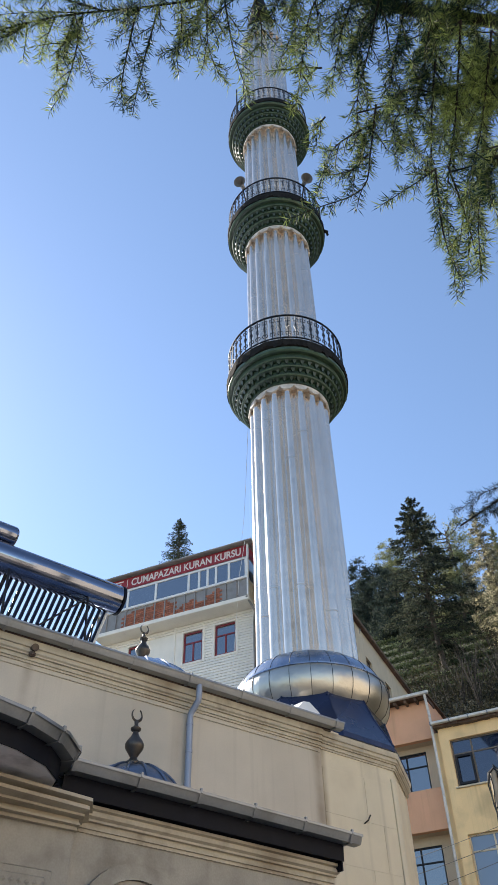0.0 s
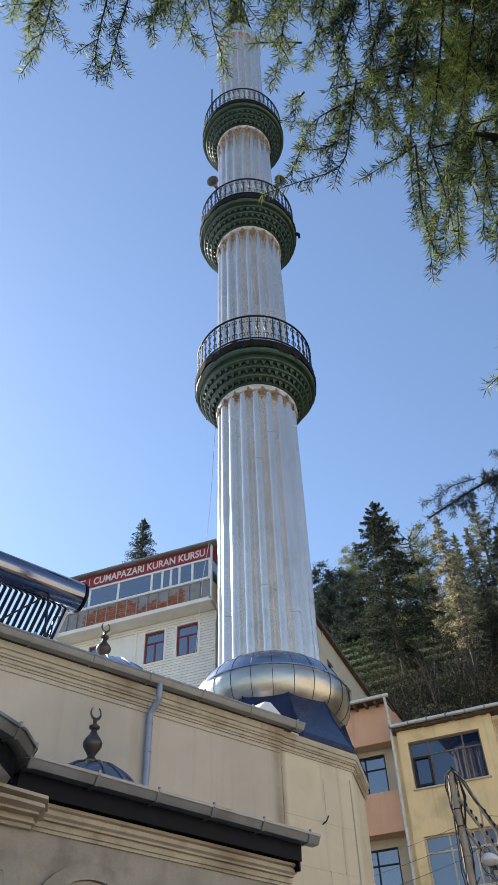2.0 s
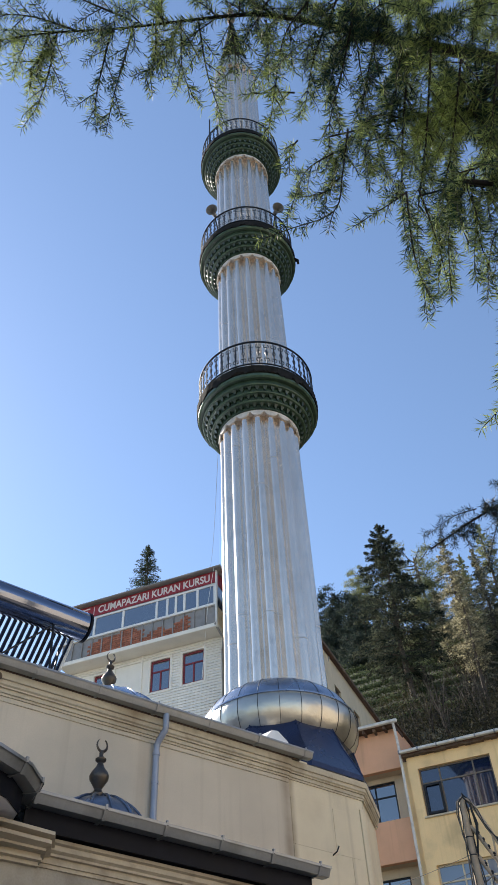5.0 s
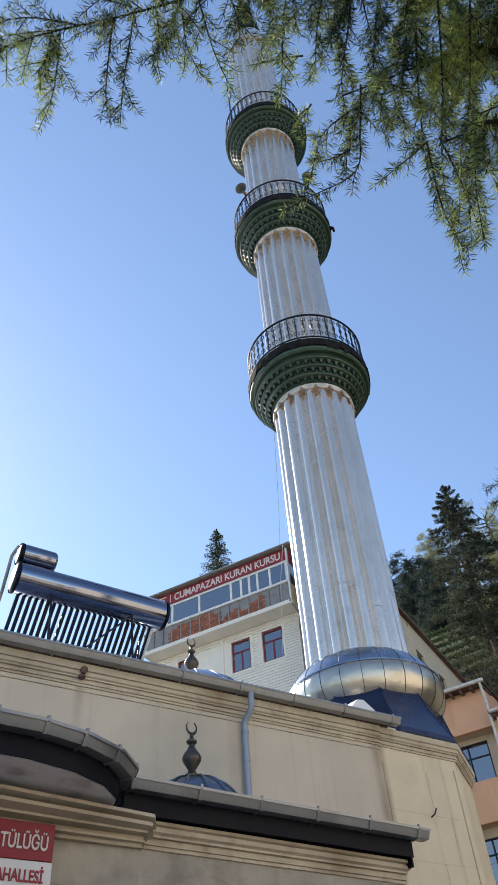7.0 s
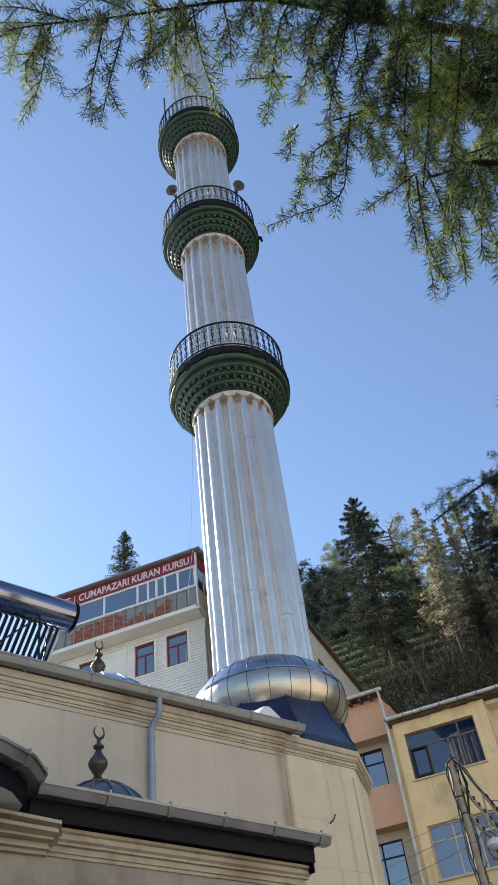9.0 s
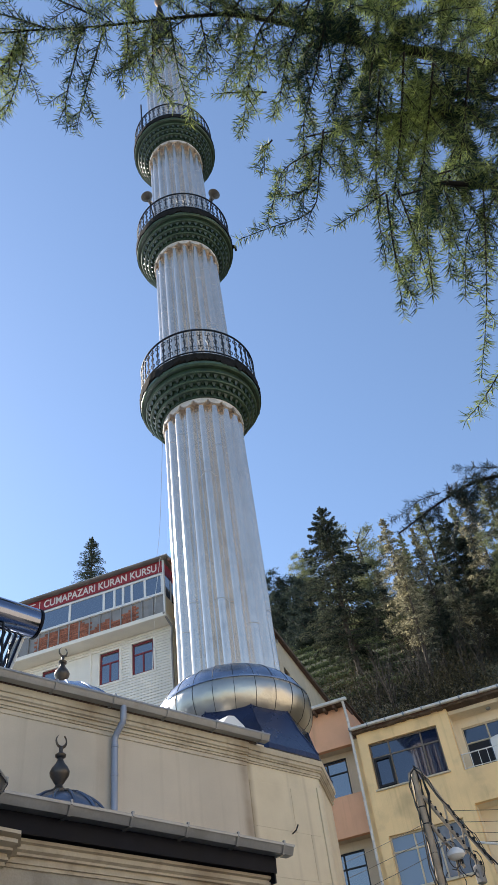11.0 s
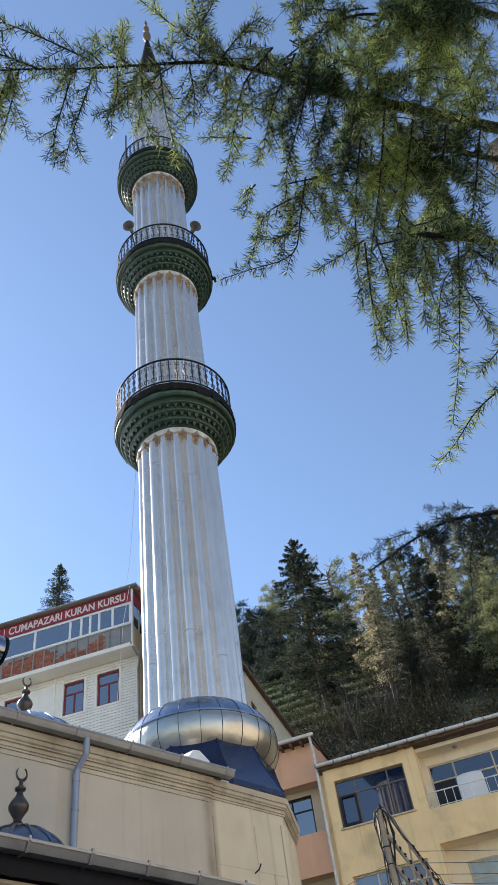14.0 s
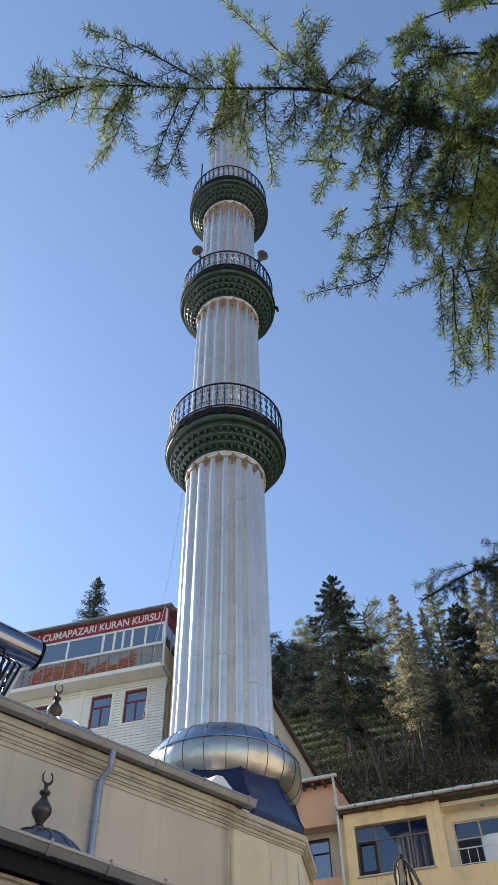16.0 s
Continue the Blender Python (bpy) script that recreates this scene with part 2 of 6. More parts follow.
POLE = mat("weathered_pole", (0.36, 0.29, 0.21), 0.7, 0.0, vary=0.2, scale=6, bump=0.1, stain=((0.2, 0.12, 0.07), 0.6, 5))
CABLE = mat("black_cable", (0.012, 0.012, 0.013), 0.6, vary=0.1, bump=0)
PAVING = mat("grey_paving", (0.17, 0.165, 0.155), 0.9, vary=0.15, scale=0.6, fine=8, bump=0.2)
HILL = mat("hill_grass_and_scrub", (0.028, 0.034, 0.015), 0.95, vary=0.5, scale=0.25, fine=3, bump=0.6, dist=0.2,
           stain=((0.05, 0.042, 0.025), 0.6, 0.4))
BOUNCE_CREAM = mat("cream_opposite_render", (0.72, 0.64, 0.52), 0.9, vary=0.1, bump=0.1)
BOUNCE_DULL = mat("dull_opposite_render", (0.50, 0.45, 0.38), 0.9, vary=0.1, bump=0.1)
BARK = mat("conifer_bark", (0.075, 0.058, 0.045), 0.95, vary=0.35, scale=10, fine=60, bump=0.6)
LIMB = mat("dark_cedar_bark", (0.016, 0.012, 0.010), 0.95, vary=0.35, scale=20, fine=90, bump=0.6)
TWIG = mat("cedar_twig", (0.028, 0.02, 0.014), 0.9, vary=0.3, scale=30, bump=0.3)
NEEDLE = leaf_mat("cedar_needles", (0.012, 0.034, 0.024), (0.48, 0.58, 0.17), 0.32, 4.2, 0.5, 0.14, 0.61)
# needles of the lower bough, its shade put into both tones
SHADED_NEEDLE = leaf_mat("dark_fir_needles", (0.010, 0.024, 0.022), (0.032, 0.056, 0.040), 0.15, 3.0, 0.5, 0.3)
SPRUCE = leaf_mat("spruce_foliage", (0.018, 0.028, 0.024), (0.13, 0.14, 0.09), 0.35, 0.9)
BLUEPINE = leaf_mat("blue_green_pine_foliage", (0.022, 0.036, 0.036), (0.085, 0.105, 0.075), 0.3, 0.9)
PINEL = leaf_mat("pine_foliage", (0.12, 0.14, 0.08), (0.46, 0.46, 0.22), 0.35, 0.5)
# olive foliage; the pale tip tone paints in sunlit clumps
OLIVE_SUNLIT = leaf_mat("olive_conifer_foliage", (0.085, 0.088, 0.06), (0.70, 0.63, 0.40), 0.5, 0.9)
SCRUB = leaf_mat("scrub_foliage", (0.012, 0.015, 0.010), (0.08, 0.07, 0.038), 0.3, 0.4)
TERRACE = leaf_mat("terrace_shrub_foliage", (0.06, 0.085, 0.04), (0.19, 0.23, 0.12), 0.3, 0.4)


# ---- mesh building ----
class Shape:
    """Vertices and faces of one mesh."""

    def __init__(self):
        self.v, self.f, self.weld = [], [], False

    def add(self, verts, faces):
        k = len(self.v)
        self.v += [tuple(p) for p in verts]
        self.f += [tuple(i + k for i in f) for f in faces]
        return self

    def box(self, x0, x1, y0, y1, z0, z1, c=0.0):
        """A block, its upright and level edges cut by c."""
        if c <= 0:
            v = [(x, y, z) for z in (z0, z1) for x, y in ((x0, y0), (x1, y0), (x1, y1), (x0, y1))]
            return self.add(v, [(3, 2, 1, 0), (4, 5, 6, 7), (0, 1, 5, 4), (1, 2, 6, 5), (2, 3, 7, 6), (3, 0, 4, 7)])
        rings = []
        for z, k in ((z0, c), (z0 + c, 0), (z1 - c, 0), (z1, c)):
            e = c
            rings.append([(x0 + k + e, y0 + k, z), (x1 - k - e, y0 + k, z), (x1 - k, y0 + k + e, z), (x1 - k, y1 - k - e, z),
                          (x1 - k - e, y1 - k, z), (x0 + k + e, y1 - k, z), (x0 + k, y1 - k - e, z), (x0 + k, y0 + k + e, z)])
        return self.loft(rings, True, True)

    def loft(self, rings, cap0=False, cap1=False, closed=True):
        n = len(rings[0])
        f = []
        for i in range(len(rings) - 1):
            for j in range(n if closed else n - 1):
                k = (j + 1) % n
                f.append((i * n + j, i * n + k, (i + 1) * n + k, (i + 1) * n + j))
        if cap0:
            f.append(tuple(range(n - 1, -1, -1)))
        if cap1:
            f.append(tuple((len(rings) - 1) * n + j for j in range(n)))
        return self.add([p for r in rings for p in r], f)

    def lathe(self, profile, n=32, cx=0.0, cy=0.0, cap0=False, cap1=False, flute=None):
        """profile: (radius, z) from below upwards."""
        rings = []
        for r, z in profile:
            ring = []
            for j in range(n):
                a = 2 * math.pi * j / n
                q = r * (flute(a) if flute else 1)
                ring.append((cx + q * math.cos(a), cy + q * math.sin(a), z))
            rings.append(ring)
        return self.loft(rings, cap0, cap1)

    def tube(self, pts, r, n=8, r1=None, power=1.0):
        """A round bar along points, tapering to r1."""
        pts = [Vector(p) for p in pts]
        rings, up = [], Vector((0.13, 0.21, 0.97))
        for i, p in enumerate(pts):
            d = (pts[min(i + 1, len(pts) - 1)] - pts[max(i - 1, 0)]).normalized()
            s = d.cross(up)
            if s.length < 0.05:
                s = d.cross(Vector((1, 0, 0)))
            s.normalize()
            u = s.cross(d)
            q = r if r1 is None else r1 + (r - r1) * (1 - i / (len(pts) - 1)) ** power
            rings.append([p + (s * math.cos(2 * math.pi * j / n) + u * math.sin(2 * math.pi * j / n)) * q for j in range(n)])
        return self.loft(rings, True, True)

    def along_x(self, profile, x0, x1):
        """A moulding: a closed (y, z) outline run from x0 to x1."""
        return self.loft([[(x, y, z) for y, z in profile] for x in (x0, x1)], True, True)

    def sweep(self, plan, profile):
        """A moulding run along a level plan line; profile: (out to the right of the way, z), closed."""
        rings = []
        for i, p in enumerate(plan):
            a, b = plan[max(i - 1, 0)], plan[min(i + 1, len(plan) - 1)]
            d = Vector((b[0] - a[0], b[1] - a[1], 0)).normalized()
            s = Vector((d.y, -d.x, 0))
            k = 1.0
            if 0 < i < len(plan) - 1:
                d0 = Vector((p[0] - a[0], p[1] - a[1], 0)).normalized()
                k = 1 / max(0.4, d0.dot(d))
            rings.append([(p[0] + s.x * o * k, p[1] + s.y * o * k, z) for o, z in profile])
        return self.loft(rings, True, True)

    def mesh(self, name, smooth=None):
        me = bpy.data.meshes.new(name)
        me.from_pydata(self.v, [], self.f)
        bm = bmesh.new()
        bm.from_mesh(me)
        if self.weld:
            bmesh.ops.remove_doubles(bm, verts=bm.verts, dist=1e-4)
        bmesh.ops.recalc_face_normals(bm, faces=bm.faces)
        bm.to_mesh(me)
        bm.free()
        if smooth is not None:
            me.shade_smooth()
            me.set_sharp_from_angle(angle=radians(smooth))
        return me


def part(name, shape, material, parent, label="", smooth=35, kind=""):
    """One mesh under a thing or under a part."""
    me = shape if isinstance(shape, bpy.types.Mesh) else shape.mesh(name, smooth)
    if not me.materials:
        me.materials.append(material)
    ob = new(name, me)
    ob.parent = parent
    return tagged(ob, label, kind=kind)


def thing(name, label, category, m=None, group="", kind=""):
    ob = new(name)
    if m is not None:
        ob.matrix_basis = m
    return tagged(ob, label, category, group, kind)


def solo(name, shape, material, label, category, m=None, group="", kind="", smooth=35):
    """A thing that is one mesh."""
    me = shape.mesh(name, smooth)
    me.materials.append(material)
    ob = new(name, me)
    if m is not None:
        ob.matrix_basis = m
    return tagged(ob, label, category, group, kind)


def words(name, text, size, material, parent, m, label="", squeeze=1.0, bold=0.0):
    """Writing with the built-in font, turned into a mesh."""
    cu = bpy.data.curves.new(name, "FONT")
    cu.body, cu.size, cu.align_x, cu.extrude, cu.offset = text, size, "LEFT", 0.004, bold
    tmp = bpy.data.objects.new(name, cu)
    scene.collection.objects.link(tmp)
    me = bpy.data.meshes.new_from_object(tmp.evaluated_get(bpy.context.evaluated_depsgraph_get()))
    bpy.data.objects.remove(tmp)
    me.materials.clear()
    me.materials.append(material)
    xs = [v.co.x for v in me.vertices]
    k = squeeze / (max(xs) - min(xs)) if squeeze != 1.0 else 1.0
    x0 = min(xs)
    for v in me.vertices:
        v.co.x = (v.co.x - x0) * k
    ob = new(name, me)
    ob.parent, ob.matrix_basis = parent, m
    return tagged(ob, label)


# ---- ground and hill ----
def hill_height(x, y):
    """The level square and street, then a steep wooded slope away to the north-east."""
    s = x * math.cos(radians(27)) + y * math.sin(radians(27)) - 20.5
    z = 0.0
    if s > 0:
        z = 0.80 * s if s < 60 else 48.0 + 0.3 * (s - 60)
        z *= min(1.0, 0.4 + s / 25)
    az = math.degrees(math.atan2(y - 1.5, x - 1.9))
    fade = min(1.0, max(0.0, (64 - az) / 22))
    return GROUND + min(z, 62) * (fade * fade * (3 - 2 * fade))


def build_ground():
    g = Shape()
    xs = [-600, -300, -150, -80, -50] + [-40 + 2.5 * i for i in range(69)] + [160, 250, 400, 600]
    ys = [-600, -300, -150, -80, -50] + [-40 + 2.5 * i for i in range(65)] + [160, 250, 400, 600]
    nx = len(xs)
    for y in ys:
        for x in xs:
            z = hill_height(x, y)
            g.v.append((x, y, z + (0.5 * noise.noise((x * 0.15, y * 0.15, 0)) if z > 1 else 0)))
    for j in range(len(ys) - 1):
        for i in range(nx - 1):
            k = j * nx + i
            g.f.append((k, k + 1, k + nx + 1, k + nx))
    me = g.mesh("ground", 60)
    me.materials.append(PAVING)
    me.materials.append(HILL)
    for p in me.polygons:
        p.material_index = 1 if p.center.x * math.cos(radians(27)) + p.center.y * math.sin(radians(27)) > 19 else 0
    tagged(new("ground", me), "pale paved square rising into a dark wooded hillside", "ground", kind="structure")


build_ground()


# unseen walls added to bounce light: bright cream to the south-east, duller west
def added_bounce_wall(name, x0, x1, y0, y1, h, material=None):
    solo(name, Shape().box(x0, x1, y0, y1, GROUND, h, 0.05), material or BOUNCE_CREAM, "plain rendered wall, unseen, added to bounce light across the square", "wall", kind="structure")


added_bounce_wall("wall_south_east", 9, 80, -13, -12, 16)
added_bounce_wall("wall_south_west", -22, 8.98, -13, -12, 7, BOUNCE_DULL)
added_bounce_wall("wall_west", -23, -22, -12, 12, 7, BOUNCE_DULL)


# ---- mosque ----
BOX_GUTTER = ((0, 0), (0, -0.38), (0, -0.75), (0.08, -1.10), (0.8, -1.13), (1.5, -1.10), (1.68, -0.75), (1.84, -0.38), (2, 0))


def gutter_outline(r, z, back):
    """Outline of a hanging box gutter with a sloping front: (out, z) with the rim at z."""
    outer = [(back + o * r, z + h * r) for o, h in BOX_GUTTER]
    inner = [(back + r + (o - 1) * (r - 0.008), z + h * (r - 0.008)) for o, h in reversed(BOX_GUTTER)]
    rim = [(back + 2 * r + 0.012, z - 0.012), (back + 2 * r + 0.012, z + 0.012), (back + 2 * r - 0.008, z + 0.012)]
    return outer + rim + inner


def gutter(parent, plan, z, r, spacing, label):
    """A box gutter along a level line with straps round it."""
    g = part("gutter", Shape().sweep(plan, gutter_outline(r, z, 0.0)), GUTTER, parent, label)
    step = 0.0
    for a, b in zip(plan[:-1], plan[1:]):
        d = Vector((b[0] - a[0], b[1] - a[1], 0))
        length = d.length
        d.normalize()
        while step < length:
            p = Vector((a[0], a[1], 0)) + d * step
            q = p + d * 0.03
            strap = gutter_outline(r + 0.013, z + 0.010, -0.013)[:9]
            thick = strap + [(o * 1.0, zz - 0.006) for o, zz in reversed(strap)]
            s = Shape().sweep([(p.x, p.y), (q.x, q.y)], thick)
            out = Vector((d.y, -d.x, 0))
            c = p + d * 0.015 + out * (2 * r + 0.004)
            s.box(c.x - 0.012, c.x + 0.012, c.y - 0.012, c.y + 0.012, z - 0.01, z + 0.035, 0.003)
            part("gutter_bracket", s, GUTTER, g)
            step += spacing
        step -= length
    return g


def finial(parent, x, y, z, h, material, label):
    """A turned finial of bulbs under an upright crescent."""
    k = h / 0.62
    prof = [(0.07, 0), (0.085, 0.02), (0.085, 0.045), (0.045, 0.075), (0.035, 0.10), (0.06, 0.14), (0.092, 0.19), (0.098, 0.225), (0.08, 0.265),
            (0.045, 0.31), (0.03, 0.345), (0.028, 0.36), (0.052, 0.375), (0.055, 0.395), (0.03, 0.415), (0.018, 0.43), (0.022, 0.455), (0.014, 0.48)]
    f = part("finial", Shape().lathe([(r * k, z + q * k) for r, q in prof], 20, x, y, True, True), material, parent, label, 50)
    n = 18
    c = Shape()
    rings = []
    for i in range(n + 1):
        a = radians(-90 - 148 + 296 * i / n)
        w = 0.024 * k * math.sin(math.pi * (i + 0.25) / (n + 0.5))
        r = 0.062 * k
        ring = []
        for o, t in ((-w * 0.9, 0), (0, 0.012 * k), (w * 0.5, 0), (0, -0.012 * k)):
            ring.append((x + (r - o) * math.cos(a) * 0.9, y + t, z + 0.54 * k + (r - o) * math.sin(a)))
        rings.append(ring)
    c.loft(rings, True, True)
    part("crescent", c, material, f, "", 50)
    return f


def seamed_dome(parent, x, y, zc, r, z0, seams, material, label):
    """A round cap with raised welts."""
    a0 = math.asin((z0 - zc) / r)
    prof = [(r * math.cos(a), zc + r * math.sin(a)) for a in [a0 + (math.pi / 2 - 0.01 - a0) * i / 14 for i in range(15)]]
    d = part("dome", Shape().lathe(prof, 48, x, y, False, True), material, parent, label, 60)
    for j in range(seams):
        a = 2 * math.pi * j / seams
        part("dome_seam", Shape().tube([(x + (q + 0.005) * math.cos(a), y + (q + 0.005) * math.sin(a), z + 0.006) for q, z in prof[:-1]], 0.016, 5), material, d)
    return d


def swing(obs, x, y, degrees):
    """Turns parts about an upright axis: the fronts are not quite parallel."""
    m = Matrix.Translation((x, y, 0)) @ Matrix.Rotation(radians(degrees), 4, "Z") @ Matrix.Translation((-x, -y, 0))
    for ob in obs:
        ob.matrix_basis = m


mosque = thing("mosque", "cream rendered mosque with moulded cornice and zinc gutters", "mosque")
WY = 9.70
main_front = []
main_front.append(part("wall", Shape().box(-9, 9.58, WY, WY + 0.4, GROUND, 6.62), RENDERED, mosque))
bay = Shape().box(9.60, 11.09, WY + 0.02, WY + 0.4, GROUND, 6.62)
part("bay_wall", bay, STONE, mosque, "cream stone slab bay")
ch = Shape()
ch.loft([[(11.095, WY + 0.02, z), (12.16, 10.47, z), (11.95, 10.8, z), (11.095, WY + 0.4, z)] for z in (GROUND, 6.62)], True, True)
part("canted_wall", ch, STONE, mosque)
part("side_wall", Shape().box(11.90, 12.16, 10.82, 22, GROUND, 6.6), RENDERED, mosque)
part("back_wall", Shape().box(-9, 12.4, 22.01, 22.4, GROUND, 6.6), RENDERED, mosque)
part("side_wall", Shape().box(-9.4, -9.01, WY, 22.4, GROUND, 6.6), RENDERED, mosque)
roof = Shape()
roof.loft([[(x, 9.71, 6.66), (x, 13.6, 7.35), (x, 18, 7.35), (x, 22.5, 6.63), (x, 22.5, 6.622), (x, 9.71, 6.622)] for x in (-9.5, 9.75)], True, True)
roof.loft([[(x, 10.9, 6.9), (x, 13.6, 7.34), (x, 18, 7.34), (x, 22.5, 6.62), (x, 22.5, 6.56), (x, 10.9, 6.56)] for x in (9.76, 12.25)], True, True)
main_front.append(part("roof", roof, LEAD, mosque, "blue-grey sheet metal roof"))
corn = [(0, 6.15), (0.03, 6.15), (0.03, 6.20), (0.06, 6.205), (0.06, 6.245), (0.045, 6.25), (0.045, 6.30), (0.09, 6.305), (0.09, 6.335), (0.13, 6.36), (0.13, 6.405),
        (0.11, 6.41), (0.11, 6.46), (0.15, 6.465), (0.17, 6.53), (0.17, 6.615), (0, 6.615)]
corn = [(o * 0.62, 6.54 - (6.615 - z) * 0.54) for o, z in corn]
main_front.append(part("cornice", Shape().sweep([(-9, WY), (9.58, WY)], corn), CORNICE, mosque))
part("cornice", Shape().sweep([(9.60, WY + 0.02), (11.11, WY + 0.02), (12.18, 10.47)], [(o * 0.9, z) for o, z in corn]), CORNICE, mosque)
main_front.append(part("string_line", Shape().box(-9, 9.57, WY - 0.012, WY - 0.001, 6.225, 6.24, 0.003), CORNICE, mosque))
# board added dark, standing for the shadow gap below the gutter
main_front.append(part("eave_board", Shape().box(-9, 9.75, WY - 0.10, WY, 6.545, 6.625, 0.006), ROOFEDGE, mosque, "dark board added behind the gutter for its shadow gap"))
main_front.append(gutter(mosque, [(-9, WY - 0.13), (9.86, WY - 0.13)], 6.63, 0.074, 0.85, "long zinc gutter with strap brackets"))
# slab joints of the bay
for i in range(9):
    z0 = 6.05 - 0.62 * (i + 1)
    for x0, x1 in ((9.61, 10.42 + 0.3 * (i % 2)), (10.43 + 0.3 * (i % 2), 10.99)):
        part("stone_slab", Shape().box(x0 + 0.0005, x1 - 0.0005, WY + 0.014, WY + 0.03, z0 + 0.0005, z0 + 0.6195, 0.0015), STONE, mosque)
part("corner_strip", Shape().box(11.0, 11.10, WY - 0.004, WY + 0.05, GROUND, 6.15, 0.006), STONE, mosque)
# downpipe with its swan neck
pipe = Shape().tube([(7.33, WY - 0.215, 6.56), (7.33, WY - 0.215, 6.40), (7.33, WY - 0.205, 6.35), (7.31, WY - 0.09, 6.24), (7.30, WY - 0.062, 6.19), (7.30, WY - 0.06, 6.12), (7.30, WY - 0.06, 4.55)], 0.042, 14)
main_front.append(part("downpipe", pipe, PIPE, mosque, "grey-blue plastic downpipe", 60))
dp = main_front[-1]
for z in (6.08, 5.72, 5.2):
    part("pipe_clip", Shape().lathe([(0.044, z - 0.02), (0.048, z - 0.018), (0.048, z + 0.018), (0.044, z + 0.02)], 16, 7.30, WY - 0.06, True, True), PIPE, dp)
# broken vent in the cornice and a bent hook
v = Shape().tube([(5.04, WY - 0.02, 6.47), (5.04, WY - 0.13, 6.45)], 0.045, 12)
v.box(4.99, 5.07, WY - 0.12, WY - 0.05, 6.34, 6.41, 0.02)
main_front.append(part("overflow_pipe", v, ROOFEDGE, mosque, "rusty broken overflow pipe"))
swing(main_front, 9.59, WY, -1.2)
part("hook", Shape().tube([(10.34, WY + 0.02, 5.40), (10.35, WY - 0.06, 5.43), (10.38, WY - 0.08, 5.50)], 0.010, 6), IRON, mosque)
# roof vent box
vb = Shape()
vb.loft([[(9.26, 9.84, 6.69), (9.78, 9.84, 6.69), (9.78, 10.15, 6.74), (9.26, 10.15, 6.74)], [(9.27, 9.86, 6.82), (9.78, 9.86, 6.93), (9.78, 10.15, 7.0), (9.27, 10.15, 6.9)], [(9.50, 9.90, 7.06), (9.62, 9.90, 7.08), (9.62, 10.12, 7.1), (9.50, 10.12, 7.08)]], True, True)
part("roof_vent", vb, WHITE, mosque, "white tilted roof vent flap")
# domes
d1 = seamed_dome(mosque, 7.74, 11.9, 6.75, 1.22, 6.95, 16, LEAD, "seamed blue lead dome")
finial(d1, 7.74, 11.9, 7.95, 0.80, BRONZE, "bronze finial with crescent")
d2 = seamed_dome(mosque, 5.99, 8.71, 4.38, 0.57, 4.42, 14, DARKLEAD, "small seamed dark lead dome")
finial(d2, 5.97, 8.71, 4.93, 0.66, BRONZE, "bronze finial with crescent")

# porch before the wall
before_porch = set(mosque.children)
PZ = 4.25
bow = [(3.36 + 1.15 * math.cos(a), 7.46 - 0.66 * math.sin(a)) for a in [math.pi * (1 - i / 9) for i in range(10)]]
eave = [(-3.0, 7.32)] + bow + [(7.86, 7.32)]
gutter(mosque, [(p[0], p[1]) for p in bow], PZ, 0.068, 0.33, "bowed zinc gutter")
gutter(mosque, [(4.60, 7.45), (7.86, 7.45)], PZ, 0.068, 0.62, "zinc gutter along the porch eave")
gutter(mosque, [(-3.0, 7.45), (2.2, 7.45)], PZ, 0.07, 0.62, "zinc gutter along the porch eave")
fas = [(0.0, 4.03), (0.01, 4.03), (0.02, PZ - 0.04), (0.0, PZ - 0.04)]
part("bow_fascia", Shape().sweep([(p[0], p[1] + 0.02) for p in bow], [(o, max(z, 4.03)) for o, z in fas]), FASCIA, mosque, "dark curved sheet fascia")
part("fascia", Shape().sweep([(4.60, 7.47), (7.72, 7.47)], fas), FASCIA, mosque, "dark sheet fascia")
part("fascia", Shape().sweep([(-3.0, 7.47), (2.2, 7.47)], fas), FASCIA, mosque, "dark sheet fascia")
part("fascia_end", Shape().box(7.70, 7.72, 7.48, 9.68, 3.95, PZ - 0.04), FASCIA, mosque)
sof = Shape()
ring = [(p[0], p[1] + 0.03) for p in bow] + [(4.58, 7.62), (2.22, 7.62)]
sof.loft([[(x, y, z) for x, y in ring] for z in (4.03, 4.07)], True, True)
part("bow_soffit", sof, SOFFIT, mosque, "pale soffit board with rust stains")
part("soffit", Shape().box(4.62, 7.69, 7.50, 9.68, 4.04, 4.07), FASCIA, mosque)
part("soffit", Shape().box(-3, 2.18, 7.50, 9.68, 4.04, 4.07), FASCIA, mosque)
pr = Shape()
pr.loft([[(x, 7.36, PZ - 0.03), (x, 9.69, PZ + 0.33), (x, 9.69, PZ + 0.27), (x, 7.36, PZ - 0.05)] for x in (-3, 7.84)], True, True)
part("porch_roof", pr, LEAD, mosque, "low sheet metal porch roof")
br = Shape()
br.loft([[(p[0], p[1] + 0.06, PZ - 0.03) for p in bow], [(p[0] * 0.9 + 0.34, min(p[1] + 0.5, 7.5), PZ + 0.06) for p in bow]], False, False, False)
part("bow_roof", br, LEAD, mosque)
# porch wall with an arched window
AX, AZ, AR, PW = 5.47, 3.08, 0.40, 7.63
pw = Shape()
pw.box(4.76, AX - AR, PW, PW + 0.3, GROUND, 4.025).box(AX + AR, 7.66, PW, PW + 0.3, GROUND, 4.025).box(AX - AR, AX + AR, PW, PW + 0.3, GROUND, 1.3)
n = 20
